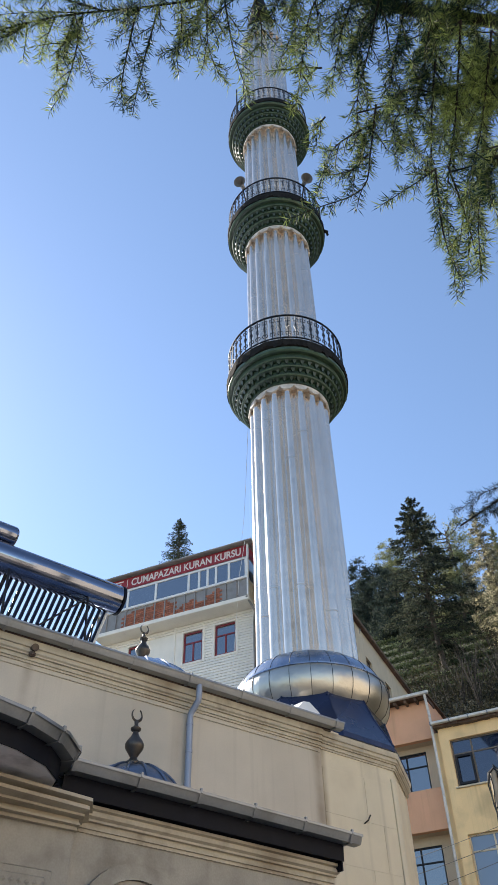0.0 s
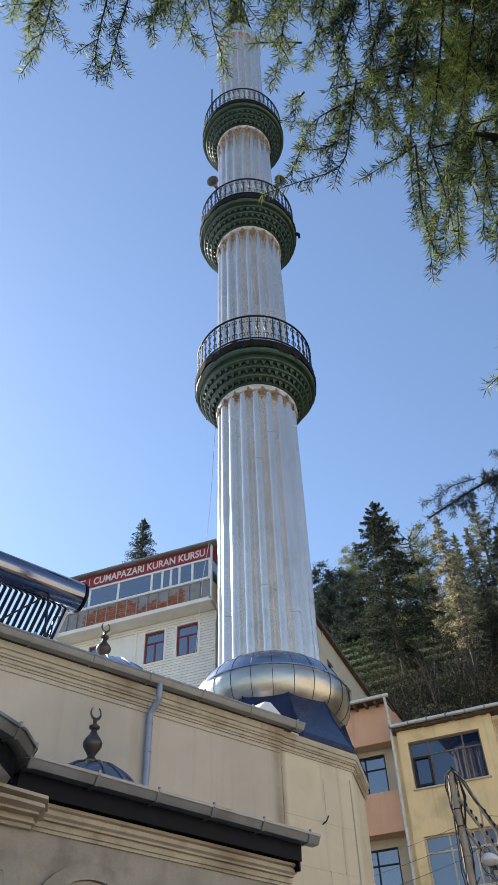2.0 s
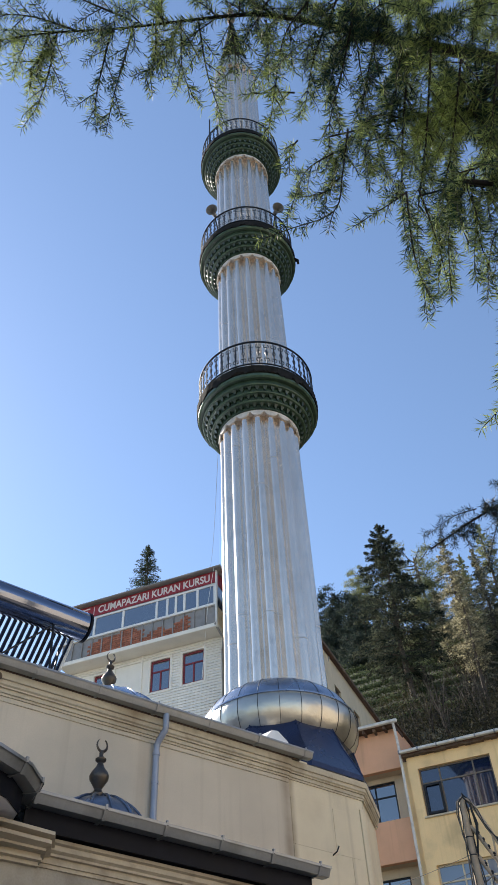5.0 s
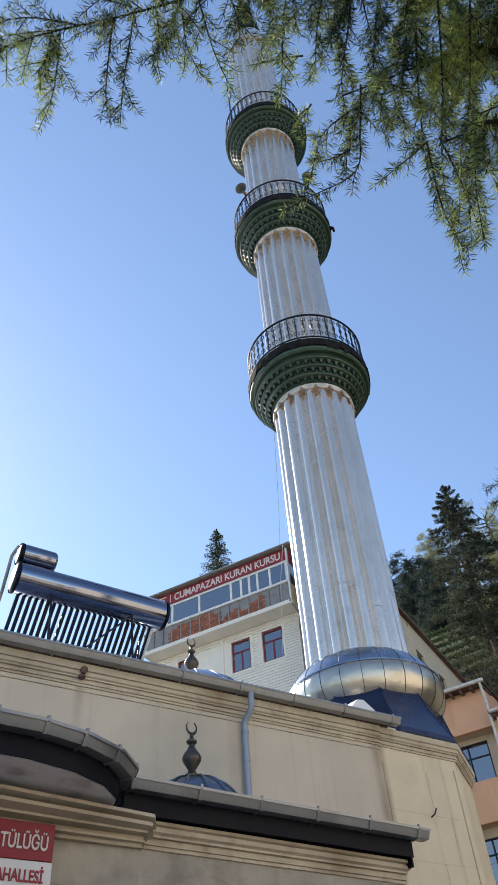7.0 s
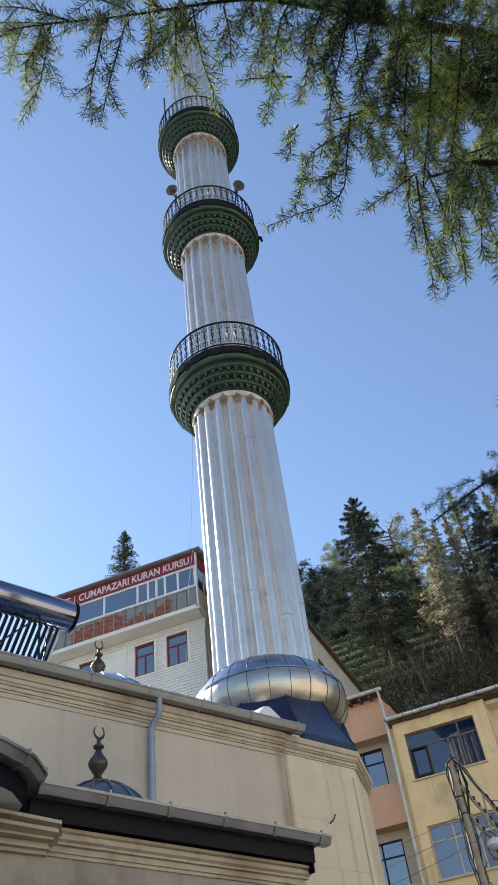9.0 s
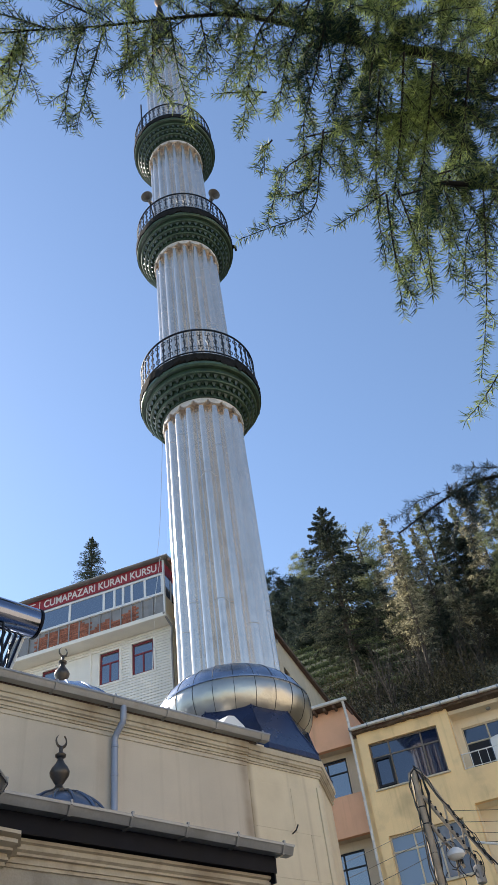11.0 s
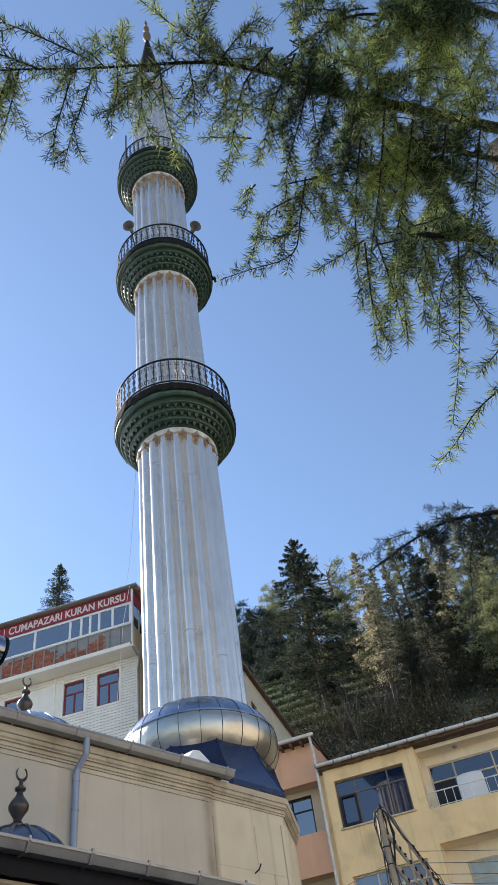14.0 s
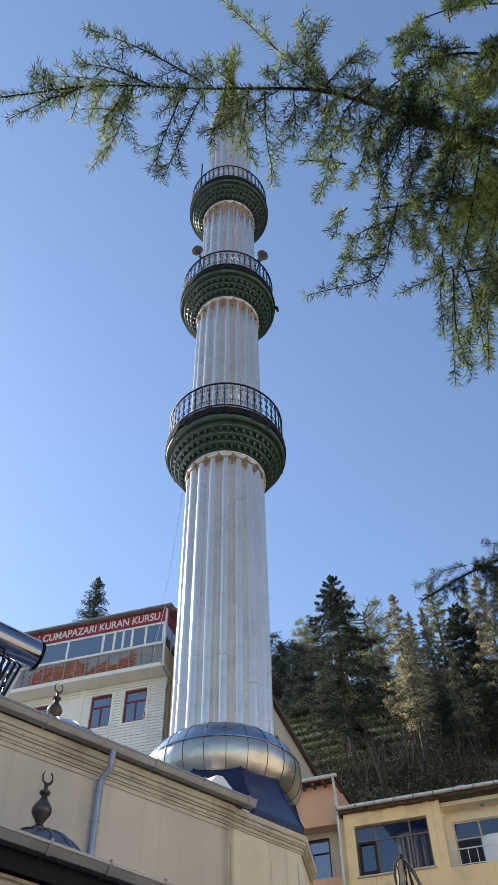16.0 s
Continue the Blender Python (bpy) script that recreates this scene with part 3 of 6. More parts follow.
for i in range(n):
    xa, xb = AX - AR + 2 * AR * i / n, AX - AR + 2 * AR * (i + 1) / n
    za, zb = (AZ + math.sqrt(max(0, AR * AR - (q - AX) ** 2)) for q in (xa, xb))
    pw.loft([[(xa, y, za), (xb, y, zb), (xb, y, 4.025), (xa, y, 4.025)] for y in (PW, PW + 0.3)], True, True)
part("porch_wall", pw, ENTRANCE_SHADED, mosque)
part("porch_side_wall", Shape().box(7.36, 7.66, PW + 0.31, 9.69, GROUND, 4.025), RENDERED, mosque)


def arch_ring(r0, r1, y0, y1):
    s = Shape()
    rings = [[(AX + r * math.cos(a), y, AZ + r * math.sin(a)) for r, y in ((r0, y1), (r0, y0), (r1, y0), (r1, y1))] for a in [math.pi * i / 24 for i in range(25)]]
    return s.loft(rings, True, True)


part("arch_moulding", arch_ring(AR, AR + 0.08, PW - 0.02, PW), ENTRANCE_SHADED, mosque)
part("arch_moulding", arch_ring(AR + 0.085, AR + 0.20, PW - 0.045, PW), ENTRANCE_SHADED, mosque)
aw = part("arched_window", arch_ring(AR - 0.09, AR - 0.002, PW + 0.10, PW + 0.18), WOOD, mosque, "brown wooden arched window")
part("pane", Shape().loft([[(AX + (AR - 0.1) * math.cos(math.pi * i / 24), y, AZ + (AR - 0.1) * math.sin(math.pi * i / 24)) for i in range(25)] for y in (PW + 0.14, PW + 0.15)], True, True), GLASS, aw)
part("pane", Shape().box(AX - AR + 0.01, AX + AR - 0.01, PW + 0.14, PW + 0.15, 1.31, AZ - 0.002), GLASS, aw)
pcorn = [(0, 3.60), (0.025, 3.60), (0.025, 3.65), (0.05, 3.655), (0.05, 3.69), (0.035, 3.695), (0.035, 3.75), (0.08, 3.755), (0.08, 3.79), (0.12, 3.82), (0.12, 3.87), (0.10, 3.875), (0.10, 3.90), (0.14, 3.92), (0.14, 3.968), (0, 3.968)]
pcorn = [(o * 0.7, 4.025 - (3.968 - z) * 0.52) for o, z in pcorn]
part("porch_cornice", Shape().sweep([(4.78, PW), (7.68, PW), (7.68, 9.6)], pcorn), CORNICE, mosque)
swing([ob for ob in mosque.children if ob not in before_porch], 7.2, 7.5, 2.3)
# entrance block with panelled pier
part("entrance_wall", Shape().box(2.0, 4.80, 7.45, 7.93, GROUND, 4.022), ENTRANCE_SHADED, mosque)
part("entrance_cornice", Shape().sweep([(2.0, 7.92), (2.0, 7.45), (4.80, 7.45), (4.80, 7.62)], [(o * 2.4, z - 0.035) for o, z in pcorn]), CORNICE, mosque)
for x0, x1 in ((4.12, 4.66),):
    for y0, a, z1 in ((7.435, 0.0, 3.50), (7.425, 0.05, 3.45)):
        part("pier_panel", Shape().box(x0 + a, x1 - a, y0, 7.449, GROUND, z1, 0.006), ENTRANCE_SHADED, mosque)

for j in range(4):
    for i in range(7):
        c = Shape()
        x, z = 4.22 + 0.062 * i + 0.03 * (j % 2), 3.40 - 0.055 * j
        c.add([(x - 0.026, 7.425, z), (x, 7.425, z - 0.022), (x + 0.026, 7.425, z), (x, 7.425, z + 0.022), (x, 7.412, z)], [(0, 1, 4), (1, 2, 4), (2, 3, 4), (3, 0, 4)])
        part("carved_lozenge", c, ENTRANCE_SHADED, mosque, smooth=None)

# ---- signs ----
sign = thing("sign", "red sign board with white letters on the entrance wall", "sign", pose(0.02, -0.01, 0.01, 0, 0, 0))
part("board", Shape().box(2.72, 4.02, 7.285, 7.30, 3.58, 3.83, 0.004), REDB, sign)
words("lettering", "TÜLÜĞÜ", 0.138, LETTER, sign, pose(3.625, 7.28, 3.648, 90, 0, 0), "white letters", 0.35, 0.002)
sign2 = thing("sign", "white sign board with red letters below the red sign", "sign", pose(0.02, -0.01, 0.01, 0, 0, 0))
part("board", Shape().box(2.72, 4.025, 7.285, 7.30, 3.30, 3.577, 0.004), WHITE, sign2)
words("lettering", "MAHALLESİ", 0.11, REDL, sign2, pose(3.575, 7.28, 3.44, 90, 0, 0), "red letters", 0.39, 0.002)

# ---- minaret ----
MX, MY = 11.1, 11.5
minaret = thing("minaret", "tall white fluted minaret with three green corbelled balconies", "minaret")
base = [(10.05, 9.66), (11.13, 9.66), (12.21, 10.40), (12.75, 11.7), (12.5, 12.9), (11.4, 13.3), (10.0, 13.2), (9.25, 12.0), (9.3, 10.6)]


def base_ring(k, z):
    ringp = []
    for x, y in base:
        dx, dy = x - MX, y - MY
        r = math.hypot(dx, dy)
        t = r + (1.22 - r) * k
        ringp.append((MX + dx / r * t, MY + dy / r * t, z))
    return ringp


part("pedestal", Shape().loft([base_ring(0, 6.58), base_ring(0, 6.66), base_ring(0.55, 7.20), base_ring(0.85, 7.62), base_ring(1, 7.95)], True, True), NAVY, minaret, "navy sheet metal pedestal", 20)
for i in range(len(base)):
    pts = [base_ring(k, z)[i] for k, z in ((0, 6.66), (0.55, 7.20), (0.85, 7.62), (1, 7.9))]
    part("pedestal_seam", Shape().tube(pts, 0.014, 5), NAVY, minaret)
tor = [(1.10, 7.46), (1.22, 7.52), (1.33, 7.62), (1.40, 7.76), (1.43, 7.90), (1.43, 8.02), (1.405, 8.12), (1.385, 8.15), (1.34, 8.26), (1.26, 8.38), (1.15, 8.49), (1.04, 8.57), (0.99, 8.60)]
collar = part("collar", Shape().lathe([(r, z) for r, z in tor[:8]], 72, MX, MY), ZINC, minaret, "bulging bright zinc collar", 60)
hood = part("collar_hood", Shape().lathe([(r + 0.006, z) for r, z in tor[7:]], 72, MX, MY), LEAD, minaret, "blue sheet hood over the collar", 60)
for j in range(24):
    a = 2 * math.pi * (j + 0.3) / 24
    part("collar_seam", Shape().tube([(MX + (r + 0.004) * math.cos(a), MY + (r + 0.004) * math.sin(a), z) for r, z in tor[:8]], 0.005, 5), IRON, collar)
    part("hood_seam", Shape().tube([(MX + (r + 0.008) * math.cos(a), MY + (r + 0.008) * math.sin(a), z) for r, z in tor[7:]], 0.005, 5), IRON, hood)
part("collar_welt", Shape().lathe([(1.40, 8.12), (1.42, 8.135), (1.42, 8.155), (1.385, 8.17)], 72, MX, MY), LEAD, hood)


def flute(a):
    """Eighteen broad rounded ribs with narrow valleys; one rib faces the square."""
    c = math.cos(18 * (a - radians(227)))
    return 0.926 + 0.066 * c - 0.012 * (2 * c * c - 1)


def shaft(z0, z1, r0, r1):
    s = Shape()
    k = max(2, int((z1 - z0) / 0.45))
    rs = random.Random(int(z0 * 10))
    # hand-beaten sheets: every ring a touch wider or narrower
    s.lathe([((r0 + (r1 - r0) * i / k) * (1 + rs.uniform(-0.0035, 0.0035)), z0 + (z1 - z0) * i / k) for i in range(k + 1)], 288, MX, MY, False, True, flute)
    sh = part("shaft", s, SHAFT, minaret, "", 40)
    for rib in range(18):
        a0 = radians(227 + 20 * rib)
        z = z0 + rs.uniform(0.6, 2.2)
        while z < z1 - 0.4:
            r = r0 + (r1 - r0) * (z - z0) / (z1 - z0) + 0.003
            arc = [a0 + radians(8.5) * (i - 6) / 6 for i in range(13)]
            rings = [[(MX + r * flute(q) * math.cos(q), MY + r * flute(q) * math.sin(q), z + h + 0.012 * math.sin(9 * q)) for q in arc] for h in (-0.007, 0.007)]
            if rs.random() < 0.45:
                part("sheet_seam", Shape().loft(rings, False, False, False), SEAM, sh)
            z += rs.uniform(1.9, 3.4)


def rail_baluster(h):
    """A wrought baluster: slim bar with scrolls above and below a lozenge."""
    s = Shape().box(-0.011, 0.011, -0.011, 0.011, 0, h)
    for zc, q in ((0.20 * h, 1), (0.80 * h, -1)):
        for side in (-1, 1):
            pts = []
            for i in range(9):
                a = radians(-100 + 250 * i / 8)
                pts.append((side * (0.035 + 0.032 * math.cos(a)), 0, zc + q * 0.06 * math.sin(a)))
            s.tube(pts, 0.012, 4)
    for side in (-1, 1):
        s.tube([(0, 0, 0.36 * h), (side * 0.045, 0, 0.5 * h), (0, 0, 0.64 * h)], 0.012, 4)
    return s.mesh("baluster", 40)


def balcony(zj, zc, zf, zr):
    """Scalloped band, toothed corbels, slab and railing."""
    sc = Shape()
    n = 18
    for j in range(n):
        a = radians(227) + 2 * math.pi * j / n
        c, s_ = math.cos(a), math.sin(a)
        t = Vector((-s_, c, 0))
        o = Vector((MX, MY, zj)) + Vector((c, s_, 0)) * 0.97
        arc = [o + t * (0.155 * math.cos(b)) + Vector((0, 0, -0.13 * math.sin(b) ** 0.8)) for b in [math.pi * i / 8 for i in range(9)]]
        out = Vector((c, s_, 0)) * 0.045
        sc.loft([[tuple(p) for p in arc], [tuple(p + out) for p in arc]], True, True)
    sc.lathe([(0.96, zj - 0.02), (1.005, zj - 0.005), (1.015, zj + 0.05), (0.97, zj + 0.05)], 48, MX, MY, True, True)
    part("scallop_band", sc, SCALLOP, minaret, "white scalloped band")
    h = zc - zj
    prof = [(1.0, zj + 0.04)]
    tiers = 4
    for i in range(tiers):
        r0 = 1.05 + 0.46 * (i / tiers) ** 0.9
        r1 = 1.05 + 0.46 * ((i + 1) / tiers) ** 0.9
        z0 = zj + 0.05 + (h - 0.05) * i / tiers
        z1 = zj + 0.05 + (h - 0.05) * (i + 1) / tiers
        prof += [(r0, z0), (r0 + 0.005, z0 + (z1 - z0) * 0.62), (r1 - 0.02, z0 + (z1 - z0) * 0.66), (r1 + 0.01, z0 + (z1 - z0) * 0.74), (r1 + 0.01, z1 - 0.03), (r1 - 0.01, z1 - 0.01)]
    prof += [(1.53, zc), (1.535, zc + 0.06)]
    cb = part("corbel", Shape().lathe(prof, 96, MX, MY), GREEN_M, minaret, "dark green toothed corbel", 30)
    for i in range(tiers - 1):
        r = 1.055 + 0.46 * (i / tiers) ** 0.9
        r1 = 1.05 + 0.46 * ((i + 1) / tiers) ** 0.9
        z0 = zj + 0.05 + (h - 0.05) * i / tiers
        dz = (h - 0.05) / tiers
        row = Shape()
        m = 40 + 2 * i
        for j in range(m):
            a = 2 * math.pi * (j + 0.5 * (i % 2)) / m
            c, s_ = math.cos(a), math.sin(a)
            w = math.pi * r / m * 0.62
            o = (r1 - r) * 0.75

            def at(u, q, z):
                return (MX + c * (r + q) - s_ * u, MY + s_ * (r + q) + c * u, z)
            row.add([at(-w, -0.02, z0 + dz * 0.68), at(w, -0.02, z0 + dz * 0.68), at(w, o, z0 + dz * 0.68), at(-w, o, z0 + dz * 0.68),
                     at(-w * 0.7, -0.02, z0 + dz * 0.30), at(w * 0.7, -0.02, z0 + dz * 0.30), at(w * 0.6, o * 0.55, z0 + dz * 0.34), at(-w * 0.6, o * 0.55, z0 + dz * 0.34), at(0, o * 0.35, z0 + dz * 0.06)],
                    [(0, 1, 2, 3), (2, 6, 7, 3), (0, 3, 7, 4), (1, 5, 6, 2), (7, 6, 8), (4, 7, 8), (6, 5, 8), (5, 4, 8), (0, 4, 5, 1)])
        part("corbel_ring", Shape().lathe([(r1 - 0.04, z0 + dz * 0.66), (r1 + 0.012, z0 + dz * 0.70), (r1 + 0.026, z0 + dz * 0.80), (r1 + 0.012, z0 + dz * 0.90), (r1 - 0.03, z0 + dz * 0.93)], 96, MX, MY), GREEN_L, cb)
        part("tooth_band", row, GREEN, cb, kind="stuff")
    part("corbel_moulding", Shape().lathe([(1.50, zc - 0.07), (1.545, zc - 0.04), (1.55, zc + 0.02), (1.53, zc + 0.05)], 96, MX, MY), GREEN_L, cb)
    sl = Shape()
    rings = []
    for r, z, ragged in ((1.0, zc + 0.07, 0), (1.52, zc + 0.06, 0), (1.572, zc + 0.05, 1), (1.585, zf - 0.05, 0.25), (1.56, zf, 0), (1.0, zf, 0)):
        ring = []
        for j in range(288):
            a = 2 * math.pi * j / 288
            w = noise.noise((7 * math.cos(a), 7 * math.sin(a), zc)) + 0.8 * noise.noise((31 * math.cos(a), 31 * math.sin(a), zc))
            q = r + 0.016 * w * (ragged > 0)
            ring.append((MX + q * math.cos(a), MY + q * math.sin(a), z + ragged * (0.10 * w - 0.02)))
        rings.append(ring)
    sl.loft(rings)
    part("balcony_slab", sl, BLACKENED, minaret, "black crumbling slab edge")
    rr = 1.52
    zb = zf + 0.10
    rail = part("railing", Shape().lathe([(rr - 0.02, zr - 0.03), (rr + 0.02, zr - 0.03), (rr + 0.022, zr), (rr - 0.022, zr), (rr - 0.02, zr - 0.03)], 96, MX, MY), IRON, minaret, "black wrought iron railing")
    part("lower_rail", Shape().lathe([(rr - 0.015, zb), (rr + 0.015, zb), (rr + 0.015, zb + 0.025), (rr - 0.015, zb + 0.025), (rr - 0.015, zb)], 96, MX, MY), IRON, rail)
    me = rail_baluster(zr - 0.03 - zb)
    me.materials.append(IRON)
    m = 48
    for j in range(m):
        a = 2 * math.pi * j / m
        ob = part("baluster", me, IRON, rail)
        ob.matrix_basis = pose(MX + rr * math.cos(a), MY + rr * math.sin(a), zb + 0.01, 0, 0, math.degrees(a) + 90)
    for j in range(12):
        a = 2 * math.pi * (j + 0.5) / 12
        ob = part("rail_post", Shape().box(-0.014, 0.014, -0.014, 0.014, zf, zr - 0.01), IRON, rail)
        ob.matrix_basis = pose(MX + rr * math.cos(a), MY + rr * math.sin(a), 0, 0, 0, math.degrees(a))


shaft(8.45, 15.66, 1.0, 1.0)
shaft(16.72, 22.96, 1.0, 1.0)
shaft(24.0, 30.11, 1.0, 0.99)
shaft(31.2, 40.3, 0.93, 1.02)
balcony(15.65, 16.42, 16.74, 17.76)
balcony(22.95, 23.72, 24.02, 25.02)
balcony(30.1, 30.85, 31.15, 32.25)
part("shoulder", Shape().lathe([(1.0, 40.2), (1.06, 40.35), (1.05, 40.7), (0.98, 41.3), (0.85, 41.9), (0.72, 42.3), (0.70, 42.4)], 64, MX, MY, True, True, lambda a: 0.97 + 0.03 * abs(math.sin(8 * a + 0.35))), SHAFT, minaret, "", 40)
part("spire", Shape().lathe([(0.72, 42.35), (0.78, 42.45), (0.74, 42.7), (0.42, 46.0), (0.13, 49.3), (0.08, 49.7)], 32, MX, MY, True, True), BLACKENED, minaret, "dark weathered conical spire", 40)
part("spire_finial", Shape().lathe([(0.07, 49.7), (0.16, 50.0), (0.24, 50.5), (0.22, 50.9), (0.09, 51.3), (0.08, 51.5), (0.17, 51.8), (0.16, 52.2), (0.06, 52.5), (0.05, 52.8), (0.10, 53.1), (0.02, 53.8)], 20, MX, MY, True, True), GOLD, minaret, "tarnished finial of stacked bulbs", 50)
part("spout", Shape().tube([(MX + 1.56 * math.cos(radians(314)), MY + 1.56 * math.sin(radians(314)), 23.9), (MX + 1.65 * math.cos(radians(314)), MY + 1.65 * math.sin(radians(314)), 23.84), (MX + 1.66 * math.cos(radians(314)), MY + 1.66 * math.sin(radians(314)), 23.66)], 0.07, 8, 0.04), BLACKENED, minaret, "bent black drain spout")
part("mast", Shape().tube([(MX - 1.56, MY, 31.2), (MX - 1.56, MY, 33.5)], 0.03, 6), IRON, minaret)
cab = [(MX - 0.75 + 7.55 * i / 24, MY + 0.70 + 10.3 * i / 24, 15.75 + 5.45 * i / 24 - 0.7 * math.sin(math.pi * i / 24) ** 1.2) for i in range(25)]
part("hanging_cable", Shape().tube(cab, 0.005, 5), PANEL, minaret)



def loudspeaker(x, y, z, rz):
    """A grey horn on a bracket above the railing."""
    t = thing("loudspeaker", "grey horn loudspeaker mounted on the balcony railing", "loudspeaker", pose(x, y, z, -28, 0, rz), "loudspeakers")
    horn = Shape()
    ringsp = []
    for r, d in ((0.05, -0.32), (0.07, -0.30), (0.075, -0.18), (0.09, -0.1), (0.13, 0.02), (0.19, 0.10), (0.20, 0.11), (0.19, 0.12), (0.11, 0.03), (0.04, -0.08)):
        ringsp.append([(r * math.cos(2 * math.pi * j / 24), d, r * math.sin(2 * math.pi * j / 24)) for j in range(24)])
    horn.loft(ringsp, True, True)
    part("horn", horn, SPEAKER, t, "", 50)
    part("bracket", Shape().tube([(0, -0.2, -0.05), (0, -0.22, -0.3), (0, -0.3, -0.75)], 0.025, 8), IRON, t)
    return t


loudspeaker(9.55, 11.35, 25.55, 122)
loudspeaker(11.20, 9.95, 25.52, 158)


# ---- houses ----
def pierced(s, x0, x1, z0, z1, y0, y1, holes):
    """A wall with rectangular openings (x0, x1, z0, z1)."""
    xs = sorted({x0, x1, *[h[0] for h in holes], *[h[1] for h in holes]})
    for a, b in zip(xs[:-1], xs[1:]):
        cuts = sorted((h[2], h[3]) for h in holes if h[0] <= a + 1e-6 and h[1] >= b - 1e-6)
        z = z0
        for c, d in cuts:
            if c > z:
                s.box(a, b, y0, y1, z, c)
            z = max(z, d)
        s.weld = True
        if z < z1:
            s.box(a, b, y0, y1, z, z1)
    return s


def window(parent, x0, x1, z0, z1, y, posts, transom, frame_mat, glass, label, sill=True, bar=0.05, top_light=False):
    """Frame with posts (x) and a transom (z), a pane in every field, and a sill."""
    s = Shape()
    s.box(x0, x0 + bar, y, y + 0.07, z0, z1, 0.006).box(x1 - bar, x1, y, y + 0.07, z0, z1, 0.006)
    s.box(x0 + bar, x1 - bar, y, y + 0.07, z0, z0 + bar, 0.006).box(x0 + bar, x1 - bar, y, y + 0.07, z1 - bar, z1, 0.006)
    for p in posts:
        s.box(p - bar / 2, p + bar / 2, y + 0.004, y + 0.066, z0 + bar, transom if top_light else z1 - bar, 0.006)
    if transom:
        s.box(x0 + bar, x1 - bar, y + 0.008, y + 0.062, transom - bar / 2, transom + bar / 2, 0.006)
    w = part("window", s, frame_mat, parent, label)
    xs = [x0 + bar] + [q for p in posts for q in (p - bar / 2, p + bar / 2)] + [x1 - bar]
    if top_light:
        part("pane", Shape().box(x0 + bar, x1 - bar, y + 0.03, y + 0.04, transom + bar / 2, z1 - bar), glass, w)
    for a, b in zip(xs[::2], xs[1::2]):
        for c, d in ([(z0 + bar, transom - bar / 2)] if top_light else [(z0 + bar, transom - bar / 2), (transom + bar / 2, z1 - bar)] if transom else [(z0 + bar, z1 - bar)]):
            part("pane", Shape().box(a, b, y + 0.03, y + 0.04, c, d), glass, w)
    if sill:
        part("sill", Shape().box(x0 - 0.06, x1 + 0.06, y - 0.16, y - 0.005, z0 - 0.06, z0 - 0.004, 0.01), WFRAME_L, w)
    return w


# yellow house: local x runs along the front, y goes into the house
yellow = thing("house", "yellow rendered house with white gutter and recessed balconies", "house", pose(21.68, 17.10, 0, 0, 0, -65))
ZE = 12.22
front = Shape()
pierced(front, 0.0, 3.05, GROUND, ZE - 0.1, 0, 0.25, [(0.31, 2.60, 7.45, 8.90), (0.31, 2.60, 10.26, 11.70), (0.31, 2.60, 4.6, 6.05)])
part("front_wall", front, YELLOW, yellow)
part("balcony_front", Shape().box(3.052, 11.0, 0.002, 0.2, 9.18, 10.15), YELLOW, yellow)
part("balcony_front", Shape().box(3.052, 11.0, 0.002, 0.2, 6.35, 7.3), YELLOW, yellow)
part("balcony_front", Shape().box(3.052, 11.0, 0.002, 0.2, 3.5, 4.4), YELLOW, yellow)
for z in (9.185, 6.355, 11.95, 3.505):
    part("balcony_ceiling", Shape().box(3.06, 11.0, 0.205, 0.75, z, z + 0.12), PALEY, yellow)
rec = Shape()
pierced(rec, 3.06, 11.0, GROUND, ZE - 0.1, 0.76, 1.0, [(3.25, 6.2, 10.0, 11.66), (3.6, 6.4, 7.2, 8.75), (7.2, 9.5, 7.2, 8.75), (7.2, 9.5, 10.0, 11.66)])
part("recess_wall", rec, PALEY, yellow)
part("recess_side", Shape().box(3.051, 3.059, 0.26, 1.0, GROUND, ZE - 0.1), PALEY, yellow)
part("core", Shape().box(0.0, 11.0, 2.6, 9.0, GROUND, ZE - 0.12), YELLOW, yellow)
part("end_wall", Shape().box(-0.2, 0.0, 0.26, 9.0, GROUND, ZE - 0.12), YELLOW, yellow)
window(yellow, 0.31, 2.60, 10.26, 11.70, 0.10, [0.95, 2.02], 11.25, WFRAME, GLASS, "wide brown-framed window", True)
window(yellow, 0.31, 2.60, 7.45, 8.90, 0.10, [1.05, 1.75], 8.45, WFRAME_L, GLASS_B, "wide cream-framed window", True)
window(yellow, 0.31, 2.60, 4.6, 6.05, 0.10, [1.05, 1.75], 5.6, WFRAME_L, GLASS_B, "wide cream-framed window", True)
window(yellow, 3.25, 6.2, 10.0, 11.66, 0.8, [4.05, 5.3], 11.15, WFRAME_L, GLASS, "balcony window in a cream frame", False)
window(yellow, 7.2, 9.5, 10.0, 11.66, 0.8, [8.1], 11.15, WFRAME_L, GLASS, "balcony window in a cream frame", False)
window(yellow, 3.6, 6.4, 7.2, 8.75, 0.8, [4.5, 5.4], 8.3, WFRAME_L, CURTAIN, "balcony window with grey-green curtains", False)
window(yellow, 7.2, 9.5, 7.2, 8.75, 0.8, [8.1], 8.3, WFRAME_L, CURTAIN, "balcony window with grey-green curtains", False)
rl = Shape()
rl.tube([(3.08, 0.06, 10.62), (10.9, 0.06, 10.62)], 0.018, 6)
rl.tube([(3.08, 0.06, 10.2), (10.9, 0.06, 10.2)], 0.012, 6)
rail_y = part("balcony_rail", rl, WHITE, yellow, "white tubular balcony rail")
